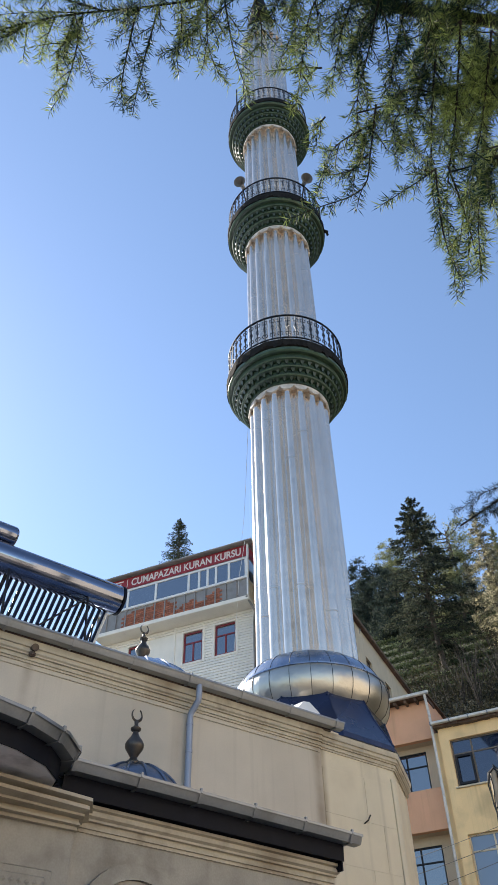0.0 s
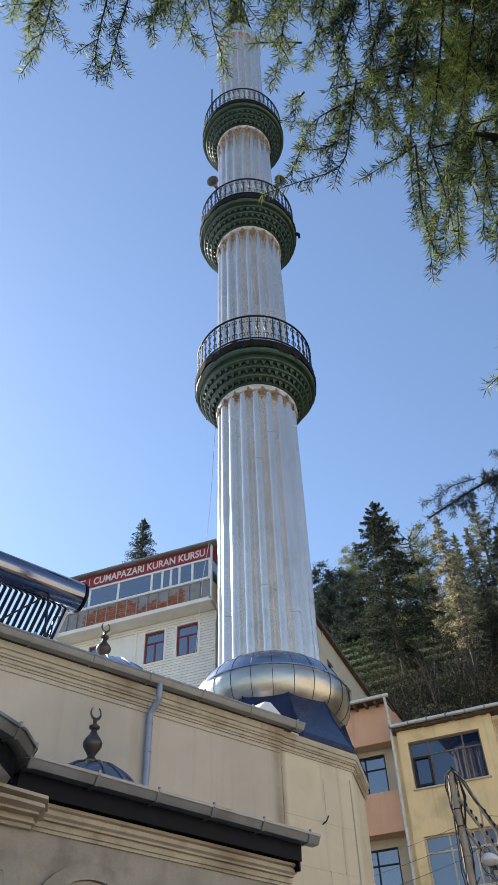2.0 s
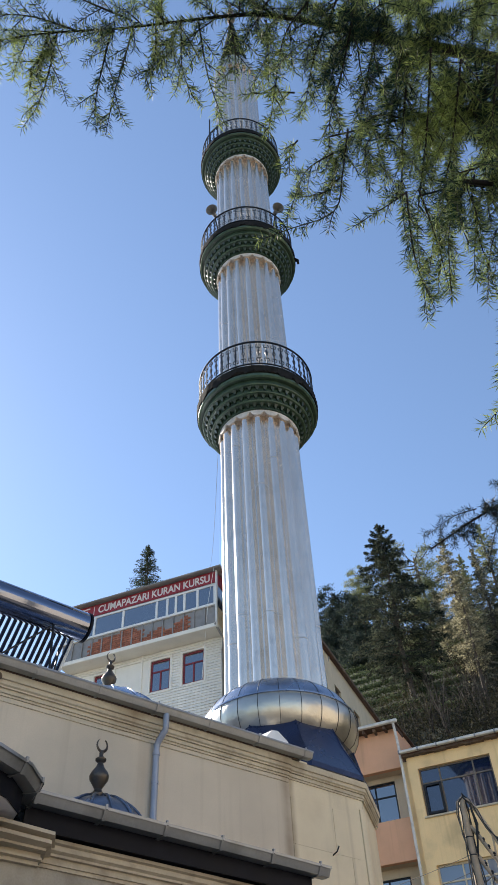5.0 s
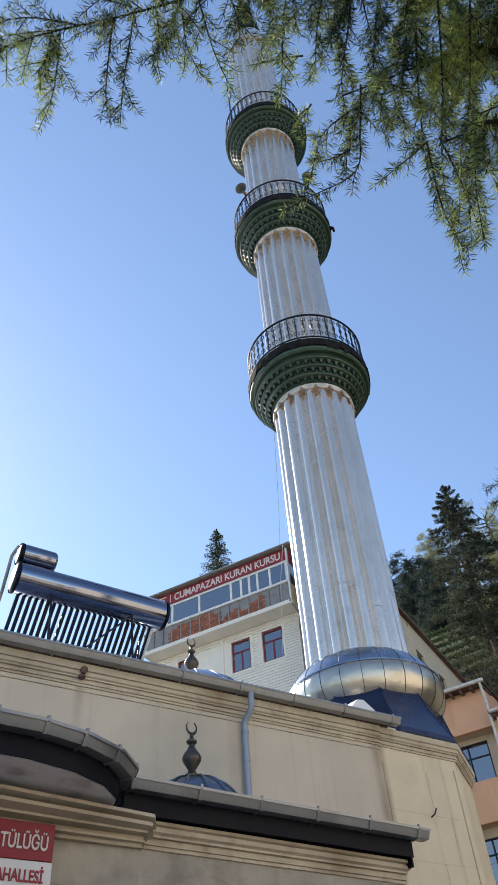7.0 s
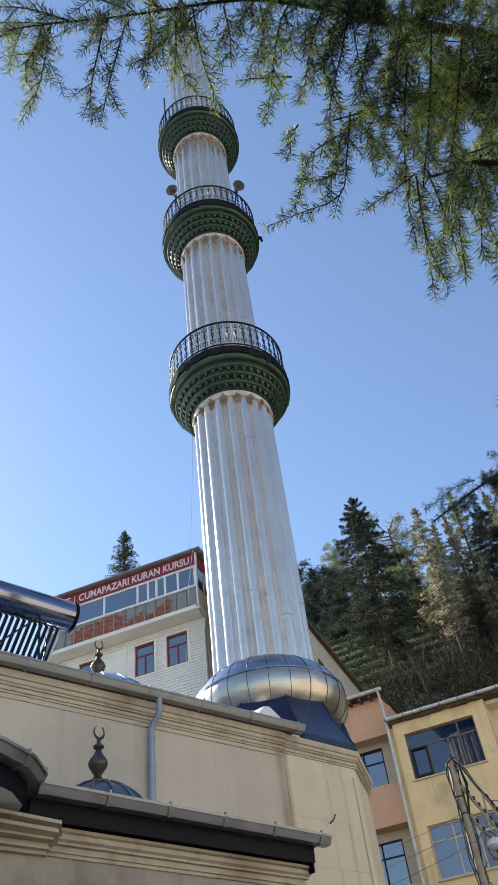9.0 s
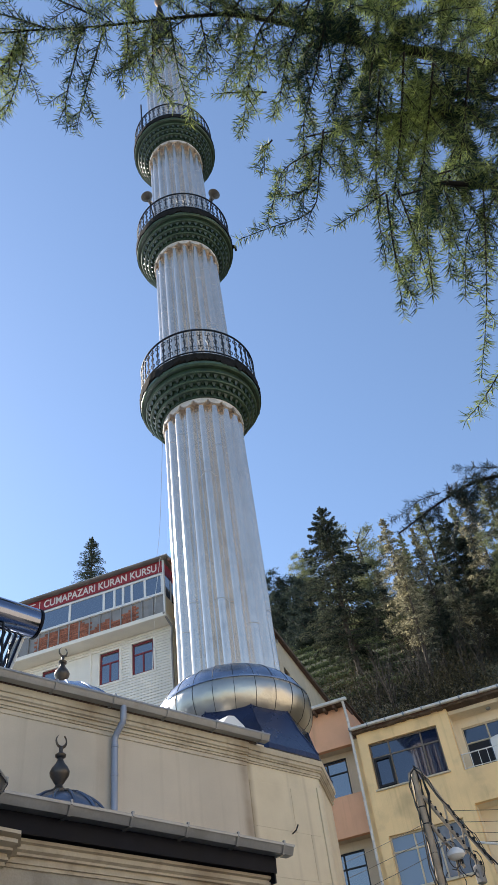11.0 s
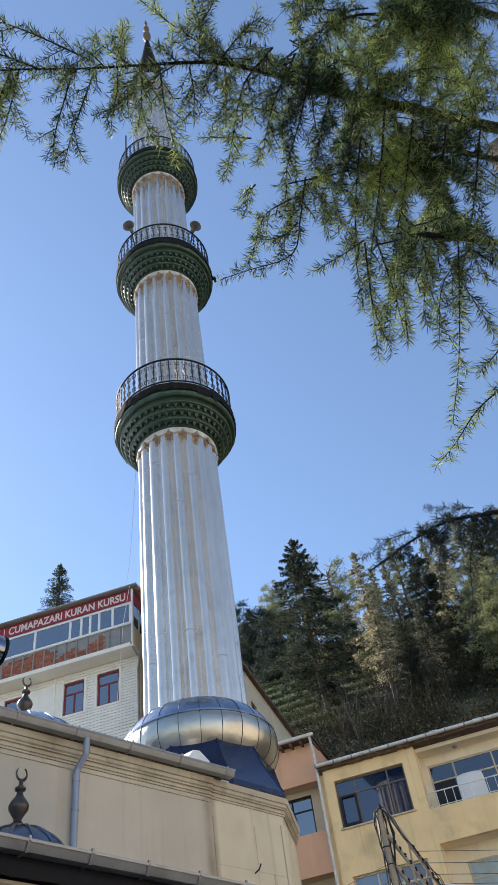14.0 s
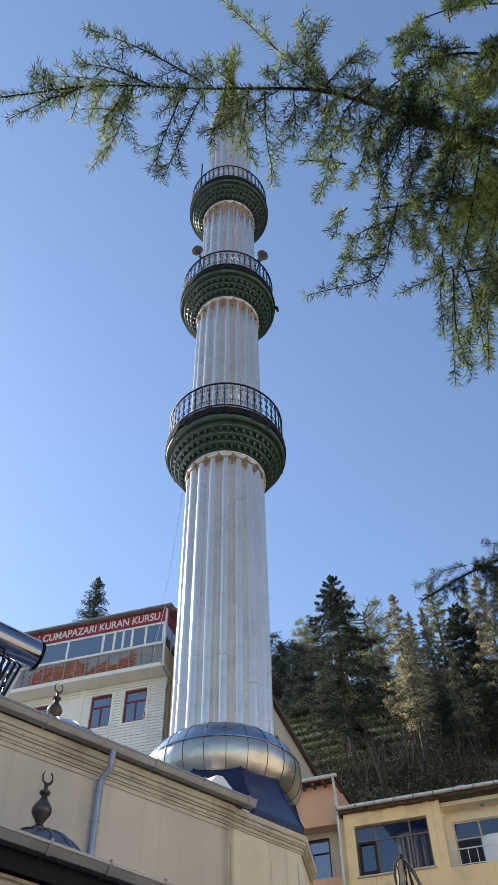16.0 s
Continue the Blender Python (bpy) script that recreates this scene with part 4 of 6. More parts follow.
for i in range(30):
    part("rail_bar", Shape().tube([(3.1 + 0.26 * i, 0.06, 10.15), (3.1 + 0.26 * i, 0.06, 10.62)], 0.010, 5), WHITE, rail_y)
part("balcony_lamp", Shape().lathe([(0.10, 9.165), (0.11, 9.13), (0.07, 9.09), (0.02, 9.08)], 14, 5.2, 0.45, True, True), PANEL, yellow)
part("balcony_lamp", Shape().lathe([(0.08, 11.94), (0.08, 11.90), (0.05, 11.87), (0.02, 11.86)], 14, 4.3, 0.45, True, True), PANEL, yellow)
re = Shape()
rnd = random.Random(5)
for i in range(56):
    x = -0.1 + 0.205 * i
    re.box(x, x + 0.2, -0.16 + rnd.uniform(-0.05, 0.03), 1.0, ZE - 0.13 + rnd.uniform(-0.02, 0.01), ZE - 0.05, 0.008)
part("eave_board", re, ROOFEDGE, yellow, "rotten brown eave boards", kind="stuff")
yr = Shape().loft([[(x, -0.20, ZE), (x, 4.8, ZE + 1.2), (x, 9.4, ZE), (x, 9.4, ZE - 0.05), (x, -0.20, ZE - 0.05)] for x in (-0.1, 11.3)], True, True)
part("roof", yr, TILE, yellow)
wg = Shape().box(-0.14, 11.4, -0.33, -0.205, ZE - 0.055, ZE + 0.04, 0.02)
gp = part("gutter", wg, DIRTYW, yellow, "segmented white plastic gutter")
for i in range(19):
    part("gutter_joint", Shape().box(-0.15 + 0.62 * i, -0.10 + 0.62 * i, -0.34, -0.20, ZE - 0.065, ZE + 0.05, 0.01), GUTTER, gp)

for x0, x1 in ((0.37, 0.93),):
    sash = Shape()
    sash.box(x0, x0 + 0.07, 0.06, 0.10, 10.32, 11.22, 0.006).box(x1 - 0.07, x1, 0.06, 0.10, 10.32, 11.22, 0.006)
    sash.box(x0 + 0.07, x1 - 0.07, 0.06, 0.10, 10.32, 10.39, 0.006).box(x0 + 0.07, x1 - 0.07, 0.06, 0.10, 11.15, 11.22, 0.006)
    part("sash", sash, IRON, yellow, "dark opening sash")
# black panel in place of the shade inside the open balcony doorway
part("balcony_door", Shape().box(3.32, 3.98, 0.77, 0.795, 9.32, 11.1, 0.006), IRON, yellow, "dark panel standing for the shade in the open doorway")
for x in (3.7, 5.1, 7.3):
    part("roof_tile_cap", Shape().box(x, x + 0.28, -0.19, 0.2, ZE + 0.045, ZE + 0.12, 0.02), DIRTYW, yellow)

# a white cloth cover on the balcony
cl = Shape()
ringsc = []
for z, k in ((9.31, 1.0), (10.9, 0.98), (11.0, 0.92), (11.05, 0.6)):
    ringsc.append([(4.45 + 0.42 * k * math.copysign(abs(math.cos(a)) ** 0.4, math.cos(a)) + 0.02 * math.sin(7 * a + z), 0.48 + 0.10 * k * math.sin(a), z) for a in [2 * math.pi * i / 24 for i in range(24)]])
cl.loft(ringsc, True, True)
solo("chair_cover", cl, WHITE, "white covered chair standing on the balcony", "chair", pose(21.68, 17.10, 0, 0, 0, -65))

# salmon house with projecting balcony fronts
pink = thing("house", "salmon rendered house with recessed black-framed windows", "house", pose(21.68, 17.10, 0, 0, 0, -65))
for z0, z1 in ((12.0, 13.29), (9.25, 10.46), (6.4, 7.6), (3.5, 4.7)):
    part("balcony_front", Shape().box(-4.2, -0.28, 0.30, 0.5, z0, z1), PINK, pink)
    part("balcony_ceiling", Shape().box(-4.2, -0.28, 0.505, 0.88, z0 + 0.01, z0 + 0.12), BEIGE, pink)
pk = Shape()
pierced(pk, -4.2, -0.28, GROUND, 13.29, 0.89, 1.1, [(x, x + 1.25, z, z + 1.45) for x in (-1.98, -3.9) for z in (10.40, 7.55)])
part("recess_wall", pk, BEIGE, pink)
part("core", Shape().box(-4.2, -0.28, 2.6, 9, GROUND, 13.29), PINK, pink)
part("side_wall", Shape().box(-0.275, -0.205, 0.30, 9, GROUND, 13.29), PINK, pink)
for z in (10.40, 7.55):
    for x in (-1.98, -3.9):
        window(pink, x, x + 1.25, z, z + 1.45, 0.92, [x + 0.55], z + 1.0, IRON, GLASS_S, "black-framed window with sky in its panes")
part("roof_edge", Shape().box(-4.3, -0.1, -0.05, 9, 13.31, 13.37, 0.01), ROOFEDGE, pink)
part("gutter", Shape().box(-4.3, -0.05, -0.16, -0.04, 13.31, 13.42, 0.02), DIRTYW, pink, "white plastic gutter")
for i in range(12):
    part("rafter_end", Shape().box(-4.2 + 0.36 * i, -4.12 + 0.36 * i, -0.03, 0.9, 13.19, 13.30, 0.008), ROOFEDGE, pink)
part("downpipe", Shape().tube([(-0.2, -0.1, 13.31), (-0.2, 0.0, 13.1), (-0.16, -0.05, 12.6), (-0.16, -0.06, GROUND)], 0.045, 10), DIRTYW, pink, "white downpipe", 60)

# school house with the banner; local origin at the corner, front runs to -x
school = thing("house", "ivory sided house with brick-panelled top floor and red banner", "house", pose(18.11, 22.44, 0, 0, 0, -62))
sid = Shape()
holes = [(-3.25, -2.36, 16.66, 18.02), (-1.80, -0.86, 16.66, 18.02), (-5.9, -5.0, 16.66, 18.02)]
pierced(sid, -7.2, 0.0, GROUND, 18.4, 0.75, 0.95, holes)
part("front_wall", sid, SIDING, school)
sl = Shape()
z = 12.5
while z < 18.35:
    spans = [(-7.2, 0.0)]
    for h in holes:
        if h[2] - 0.10 < z + 0.06 and h[3] + 0.10 > z:
            spans = [p for a, b in spans for p in ((a, h[0] - 0.1), (h[1] + 0.1, b)) if p[1] > p[0] and a <= h[0] - 0.1 and h[1] + 0.1 <= b] or spans
            spans = sorted(set(spans))
    for a, b in spans:
        sl.loft([[(x, 0.748, z + 0.118), (x, 0.735, z + 0.115), (x, 0.712, z + 0.004), (x, 0.748, z)] for x in (a, b)], True, True)
    z += 0.12
part("siding", sl, SIDING, school, kind="stuff")
for h in holes:
    w = window(school, h[0], h[1], h[2], h[3], 0.78, [(h[0] + h[1]) / 2], h[2] + 0.88, REDW, GLASS_S, "dark red framed window", False, 0.07, True)
    tr = Shape()
    tr.box(h[0] - 0.1, h[0], 0.70, 0.78, h[2] - 0.1, h[3] + 0.1, 0.008).box(h[1], h[1] + 0.1, 0.70, 0.78, h[2] - 0.1, h[3] + 0.1, 0.008)
    tr.box(h[0], h[1], 0.70, 0.78, h[3], h[3] + 0.1, 0.008).box(h[0], h[1], 0.70, 0.78, h[2] - 0.1, h[2], 0.008)
    part("window_trim", tr, SIDING, w)
part("corner_trim", Shape().box(-0.1, 0.01, 0.69, 0.80, GROUND, 18.4, 0.01), SIDING, school)
part("corner_trim", Shape().box(-3.72, -3.62, 0.69, 0.76, 12, 18.4, 0.01), SIDING, school)
part("side_wall", Shape().box(-0.25, 0.0, 0.96, 9, GROUND, 18.4), BEIGE, school)
part("core", Shape().box(-7.2, -0.26, 1.6, 9, GROUND, 20.9), BEIGE, school)
part("floor_slab", Shape().box(-7.25, 0.05, 0.0, 9, 18.41, 18.6, 0.02), SIDING, school, "pale projecting slab edge")
part("parapet_wall", Shape().box(-7.2, 0.0, 0.06, 0.2, 18.6, 19.42), PANEL, school)
bx = Shape()
for j in range(8):
    for i in range(20):
        x = -5.95 + 0.235 * i + 0.117 * (j % 2)
        if 18.61 + 0.1 * j < 18.95 + 0.3 * noise.noise((x * 1.3, 3.0, 0)) + (0.35 if x < -3.4 else -0.05 if x < -2.2 else 0.25 if x > -2.0 else 0):
            bx.box(x, x + 0.222, 0.035, 0.06, 18.61 + 0.1 * j, 18.70 + 0.1 * j, 0.006)
part("brickwork", bx, BRICKM, school, "exposed hollow red brick", kind="stuff")
for i in range(16):
    x = -7.2 + 0.477 * i
    part("parapet_strip", Shape().box(x, x + 0.05, -0.005, 0.055, 18.6, 19.42, 0.006), PANEL, school)
part("parapet_cap", Shape().box(-7.25, 0.03, -0.02, 0.22, 19.42, 19.47, 0.01), WHITE, school)
posts = [-6.9, -6.45, -6.05, -5.75, -4.35, -2.75, -2.25, -1.85, -1.45, -0.85]
window(school, -7.2, -0.02, 19.47, 20.5, 0.04, posts[1:], 0, WHITE, GLASS_S, "long white-framed window band", False, 0.10)
# pale pane colour stands for the sky reflected in the side glass
part("side_window_band", Shape().box(-0.06, -0.02, 0.12, 2.2, 19.47, 20.5), GLASS_B, school)
for y in (0.125, 0.75, 1.4, 2.1):
    part("side_window_post", Shape().box(-0.03, 0.004, y, y + 0.09, 19.47, 20.5, 0.006), WHITE, school)
part("side_parapet", Shape().box(-0.05, 0.0, 0.21, 2.6, 18.6, 19.46), PALEY, school, "tan board side panel")
part("corner_post", Shape().box(-0.015, 0.05, -0.01, 0.11, 18.6, 21.1, 0.008), WHITE, school)
part("banner", Shape().box(-7.2, -0.02, 0.02, 0.035, 20.52, 21.08), REDB, school, "red cloth banner with white letters")
part("side_banner", Shape().box(-0.015, 0.0, 0.12, 2.6, 20.52, 21.08), REDB, school)
part("top_wall", Shape().box(-7.2, -0.065, 0.115, 0.3, 20.505, 21.1), SIDING, school)
words("lettering", "CUMAPAZARI KURAN KURSU", 0.5, LETTER, school, pose(-5.62, 0.015, 20.63, 90, 0, 0), "white banner letters", 5.35, 0.010)
for i in range(3):
    part("small_print_bar", Shape().box(-6.9, -6.05 - 0.1 * i, 0.012, 0.019, 20.92 - 0.13 * i, 20.98 - 0.13 * i), LETTER, school)
part("banner_divider", Shape().box(-5.85, -5.82, 0.012, 0.019, 20.6, 21.0), LETTER, school)
rf = Shape().loft([[(x, -0.18, 21.18), (x, 4.4, 21.9), (x, 9.3, 21.18), (x, 9.3, 21.12), (x, -0.18, 21.12)] for x in (-7.5, 0.3)], True, True)
part("roof", rf, PANEL, school, "grey corrugated roof")
rt = Shape()
for i in range(54):
    rt.box(-7.5 + 0.146 * i, -7.42 + 0.146 * i, -0.225, -0.185, 21.15, 21.185, 0.01)
part("roof_rib", rt, PANEL, school, kind="stuff")
part("eave_gutter", Shape().along_x([(-0.24, 21.12), (-0.185, 21.09), (-0.185, 21.145), (-0.24, 21.145)], -7.5, 0.3), PANEL, school)
part("drop_wire", Shape().tube([(0.02, -0.2, 21.1), (-0.3, -0.12, 19.4), (-0.62, 0.3, 17.9), (-0.95, 0.66, 16.0)], 0.01, 5), WHITE, school)
part("downpipe", Shape().tube([(-0.03, -0.02, 18.55), (0.10, 0.5, 18.1), (-0.02, 0.66, 17.7), (-0.02, 0.66, 10)], 0.045, 8), PANEL, school)

# wing behind the minaret
wing = thing("house", "beige house wing with a dark overhanging tiled roof", "house", pose(25.17, 23.09, 0, 0, 0, 27))
wh = [(x, x + 0.9, 17.2, 18.7) for x in (-3.0, 0.6, 3.4, 6.0, 8.6)]
part("front_wall", pierced(Shape(), -7.0, 14, GROUND, 19.85, 0.13, 0.38, wh), BEIGE, wing)
part("core", Shape().box(-6.9, 13.9, 0.8, 2.0, GROUND, 19.8), BEIGE, wing)
for h in wh:
    window(wing, h[0], h[1], h[2], h[3], 0.22, [(h[0] + h[1]) / 2], 0, WFRAME, GLASS, "small dark window", True)
part("roof", Shape().loft([[(x, 0.0, 19.95), (x, 2.2, 20.75), (x, 2.2, 20.65), (x, 0.0, 19.87)] for x in (-7, 14.5)], True, True), TILE, wing)
part("eave_board", Shape().box(-7, 14.5, -0.08, -0.004, 19.83, 19.99, 0.01), ROOFEDGE, wing)
part("downpipe", Shape().tube([(0.1, 0.1, 19.8), (0.1, 0.28, 19.3), (0.1, 0.3, 8)], 0.06, 8), PANEL, wing)

# ---- solar water heater on the mosque roof ----
solar = thing("solar_water_heater", "solar water heater with steel tank and dark glass tubes", "water heater")
SY = 11.2


def drum(x0, x1, y, z, r):
    s = Shape()
    rings = []
    for x, k in ((x0, 0.0), (x0, 0.80), (x0 + 0.02, 0.94), (x0 + 0.05, 1), (x1 - 0.05, 1), (x1 - 0.02, 0.94), (x1, 0.80), (x1, 0.0)):
        rings.append([(x, y + max(k, 0.01) * r * math.cos(2 * math.pi * j / 36), z + max(k, 0.01) * r * math.sin(2 * math.pi * j / 36)) for j in range(36)])
    return s.loft(rings, True, True)


part("tank", drum(4.38, 6.84, SY, 8.52, 0.235), CHROME, solar, "polished steel tank", 50)
for x in (4.37, 6.80):
    part("end_cap", drum(x, x + 0.06, SY, 8.52, 0.241), FASCIA, solar, "black end cap", 50)
part("feed_tank", drum(4.42, 4.98, SY + 0.05, 8.98, 0.17), CHROME, solar, "small polished feed tank", 50)
part("end_cap", drum(4.40, 4.45, SY + 0.05, 8.98, 0.175), FASCIA, solar, "black end cap", 50)
for i in range(24):
    x = 4.52 + 0.094 * i
    part("glass_tube", Shape().tube([(x, SY + 0.06, 8.42), (x, SY + 1.15, 7.22)], 0.029, 8), TUBE, solar)
for x in (4.95, 6.25):
    part("stand_leg", Shape().tube([(x, SY - 0.1, 8.35), (x, SY - 0.30, 6.88)], 0.02, 6), IRON, solar, "dark steel leg")
    part("stand_leg", Shape().tube([(x, SY + 0.02, 8.3), (x, SY + 1.1, 6.95)], 0.02, 6), IRON, solar, "dark steel leg")
    part("stand_brace", Shape().tube([(x, SY + 0.55, 7.62), (x, SY - 0.3, 7.3)], 0.016, 6), IRON, solar)
    part("stand_brace", Shape().tube([(x, SY - 0.32, 7.1), (x + 0.3, SY + 0.2, 8.2)], 0.016, 6), IRON, solar)
part("stand_brace", Shape().tube([(5.0, SY - 0.28, 7.0), (6.2, SY - 0.12, 8.25)], 0.014, 6), IRON, solar)
part("cross_rail", Shape().tube([(4.95, SY + 0.5, 7.74), (6.25, SY + 0.5, 7.74)], 0.02, 6), IRON, solar)
part("foot_rail", Shape().tube([(4.4, SY + 1.08, 7.2), (6.8, SY + 1.08, 7.2)], 0.03, 6), IRON, solar)
part("feed_pipe", Shape().tube([(4.36, SY - 0.05, 9.05), (4.30, SY + 0.02, 8.9), (4.27, SY + 0.1, 8.3), (4.25, SY + 0.6, 7.4), (4.25, SY + 0.8, 7.0)], 0.025, 8), PANEL, solar)
part("feed_pipe", Shape().tube([(6.70, SY + 0.1, 8.3), (6.68, SY + 0.5, 7.75), (6.68, SY + 0.9, 7.05)], 0.022, 8), WHITE, solar)

# ---- utility pole ----
upole = thing("utility_pole", "weathered bent street pole with cables and a lamp", "pole")
PX, PY = 13.36, 9.53


def at_pole(right, z, near=0.0):
    """A point beside the pole: metres along the arms, height, metres towards the square."""
    return (PX + 0.572 * right - 0.82 * near, PY - 0.82 * right - 0.572 * near, z)


part("pole", Shape().tube([at_pole(0, GROUND), at_pole(0, 4.5), at_pole(0, 6.55), at_pole(0.01, 6.68), at_pole(0.05, 6.74)], 0.078, 14, 0.045), POLE, upole, "", 60)
ARMS = (((0.03, 6.72), (0.10, 6.71), (0.18, 6.58), (0.40, 6.07), (0.59, 5.62), (0.86, 5.10)),
        ((0.05, 6.29), (0.12, 6.20), (0.29, 5.86), (0.58, 5.27), (0.70, 5.05)),
        ((0.06, 5.86), (0.12, 5.74), (0.32, 5.35), (0.42, 5.12)))
for pts in ARMS:
    arm = part("arm", Shape().tube([at_pole(u, z) for u, z in pts], 0.036, 8, 0.026), POLE, upole, "rusty slanting steel arm", 60)
    for (u0, z0), (u1, z1) in zip(pts[1:-1], pts[2:]):
        n = max(2, int(math.hypot(u1 - u0, z1 - z0) / 0.11))
        for i in range(n):
            if z0 > 6.3:
                continue
            x, y, z = at_pole(u0 + (u1 - u0) * (i + 0.5) / n + 0.012, z0 + (z1 - z0) * (i + 0.5) / n + 0.03, 0.012)
            part("insulator", Shape().lathe([(0.008, z - 0.04), (0.024, z - 0.03), (0.014, z - 0.01), (0.025, z), (0.020, z + 0.022), (0.008, z + 0.035)], 10, x, y, True, True), IRON, arm)
part("strut", Shape().tube([at_pole(0.37, 6.10), at_pole(0.36, 5.9), at_pole(0.33, 5.35), at_pole(0.30, 5.0)], 0.018, 6), POLE, upole)
part("strut", Shape().tube([at_pole(0.55, 5.68), at_pole(0.50, 5.30)], 0.016, 6), POLE, upole)
for z in (6.12, 5.85, 5.4):
    x, y, _ = at_pole(0, z)
    part("clamp", Shape().lathe([(0.058, z - 0.012), (0.066, z - 0.01), (0.066, z + 0.01), (0.058, z + 0.012)], 14, x, y, True, True), IRON, upole)
rnd = random.Random(11)
for i in range(6):
    # cables that climb one side of the pole, loop over its top and come down the other
    o, n = (-1) ** i * rnd.uniform(0.06, 0.11), rnd.uniform(-0.06, 0.08)
    top = 6.68 + rnd.uniform(-0.05, 0.12)
    low = rnd.uniform(3.2, 5.0)
    pts = [at_pole(o * 0.9 + 0.03 * math.sin(1.9 * k + i), low + (top - 0.25 - low) * k / 7, n) for k in range(8)]
    pts += [at_pole(o * 0.7, top - 0.05, n), at_pole(0.03, top + 0.03, n), at_pole(0.12, top - 0.08, n), at_pole(0.15 + 0.05 * rnd.random(), top - 0.45, n), at_pole(0.08, top - 0.9, n)]
    part("cable_loop", Shape().tube(pts, rnd.choice((0.007, 0.009, 0.011)), 6), CABLE, upole)
for i in range(2):
    pts = [at_pole(0.12 + 0.78 * k / 8 + 0.025 * math.sin(2.3 * k + i), 6.66 - 1.55 * k / 8 + 0.05 * math.sin(1.3 * k + 2 * i), 0.03) for k in range(9)]
    part("cable_loop", Shape().tube(pts, 0.007, 5), CABLE, upole)
for u, z, w in ((0.30, 5.5, 0.10), (0.48, 5.35, 0.14), (0.22, 5.1, 0.16), (0.62, 5.3, 0.10)):
    pts = [at_pole(u + w * math.sin(6.283 * k / 12), z - 0.18 + 0.20 * math.cos(6.283 * k / 12), 0.04) for k in range(12)]
    part("cable_loop", Shape().tube(pts, 0.008, 5), CABLE, upole)
lx, ly, lz = at_pole(0.34, 5.29, 0.08)
lamp = part("lamp_head", Shape().lathe([(0.02, lz - 0.06), (0.10, lz - 0.05), (0.145, lz), (0.13, lz + 0.06), (0.06, lz + 0.11), (0.02, lz + 0.12)], 20, lx, ly, True, True), WHITE, upole, "round white lamp head", 50)
part("lamp_stem", Shape().tube([at_pole(0.34, 5.40, 0.08), at_pole(0.24, 5.52, 0.05), at_pole(0.10, 5.46), at_pole(0.05, 5.3)], 0.014, 8), PANEL, lamp)
part("junction_box", Shape().box(PX + 0.30, PX + 0.44, PY - 0.56, PY - 0.44, 4.85, 5.12, 0.02), PANEL, upole)
for u, z, dx, dy, dz in ((0.44, 5.98, 9.0, -6.0, 0.25), (0.55, 5.78, 9.0, -6.0, 0.25), (0.60, 5.60, 9.0, -6.0, 0.2), (0.66, 5.45, 9.0, -6.0, 0.2), (0.1, 5.66, -0.3, 6.5, 0.3), (0.1, 5.42, -0.6, 6.2, 0.1), (0.1, 5.9, 0.4, 6.5, 0.6)):
    x, y, z = at_pole(u, z)
    pts = [(x + dx * k / 14, y + dy * k / 14, z + dz * k / 14 - 0.25 * math.sin(math.pi * k / 14)) for k in range(15)]
    part("overhead_cable", Shape().tube(pts, 0.0045, 5), CABLE, upole)
x, y, z = at_pole(0.68, 5.45)
pts = [(x + 1.4 * k / 14, y - 2.0 * k / 14, z - 0.20 * math.sin(math.pi * k / 14) - 0.05 * k / 14) for k in range(15)]
part("white_cable", Shape().tube(pts, 0.018, 6), WHITE, upole)
pts = [at_pole(0.62 + 0.7 * k / 6, 5.55 - 1.1 * k / 6, 0.05) for k in range(7)]
part("overhead_cable", Shape().tube(pts, 0.013, 5), CABLE, upole)


# ---- far woods ----
def leaf_mesh(name, centres, normals_len, size, material, seed, lean=None):
    """Many small pointed leaves: one kite each round the given centres."""
    rng = np.random.default_rng(seed)
    n = len(centres)
    d = rng.normal(size=(n, 3))
    if lean is not None:
        d = d * 0.55 + lean
    d /= np.linalg.norm(d, axis=1)[:, None] + 1e-9
    q = rng.normal(size=(n, 3))
    s = np.cross(d, q)
    s /= np.linalg.norm(s, axis=1)[:, None] + 1e-9
    ln = size * (0.6 + 0.8 * rng.random(n))[:, None]
    w = ln * normals_len
    v = np.stack([centres - d * ln * 0.5, centres + s * w, centres + d * ln * 0.5, centres - s * w], 1).reshape(-1, 3)
    me = bpy.data.meshes.new(name)
    me.vertices.add(4 * n)
    me.vertices.foreach_set("co", v.astype(np.float32).ravel())
    me.loops.add(4 * n)
    me.loops.foreach_set("vertex_index", np.arange(4 * n, dtype=np.int32))
    me.polygons.add(n)
    me.polygons.foreach_set("loop_start", np.arange(0, 4 * n, 4, dtype=np.int32))
    me.update(calc_edges=True)
    me.materials.append(material)
    return me


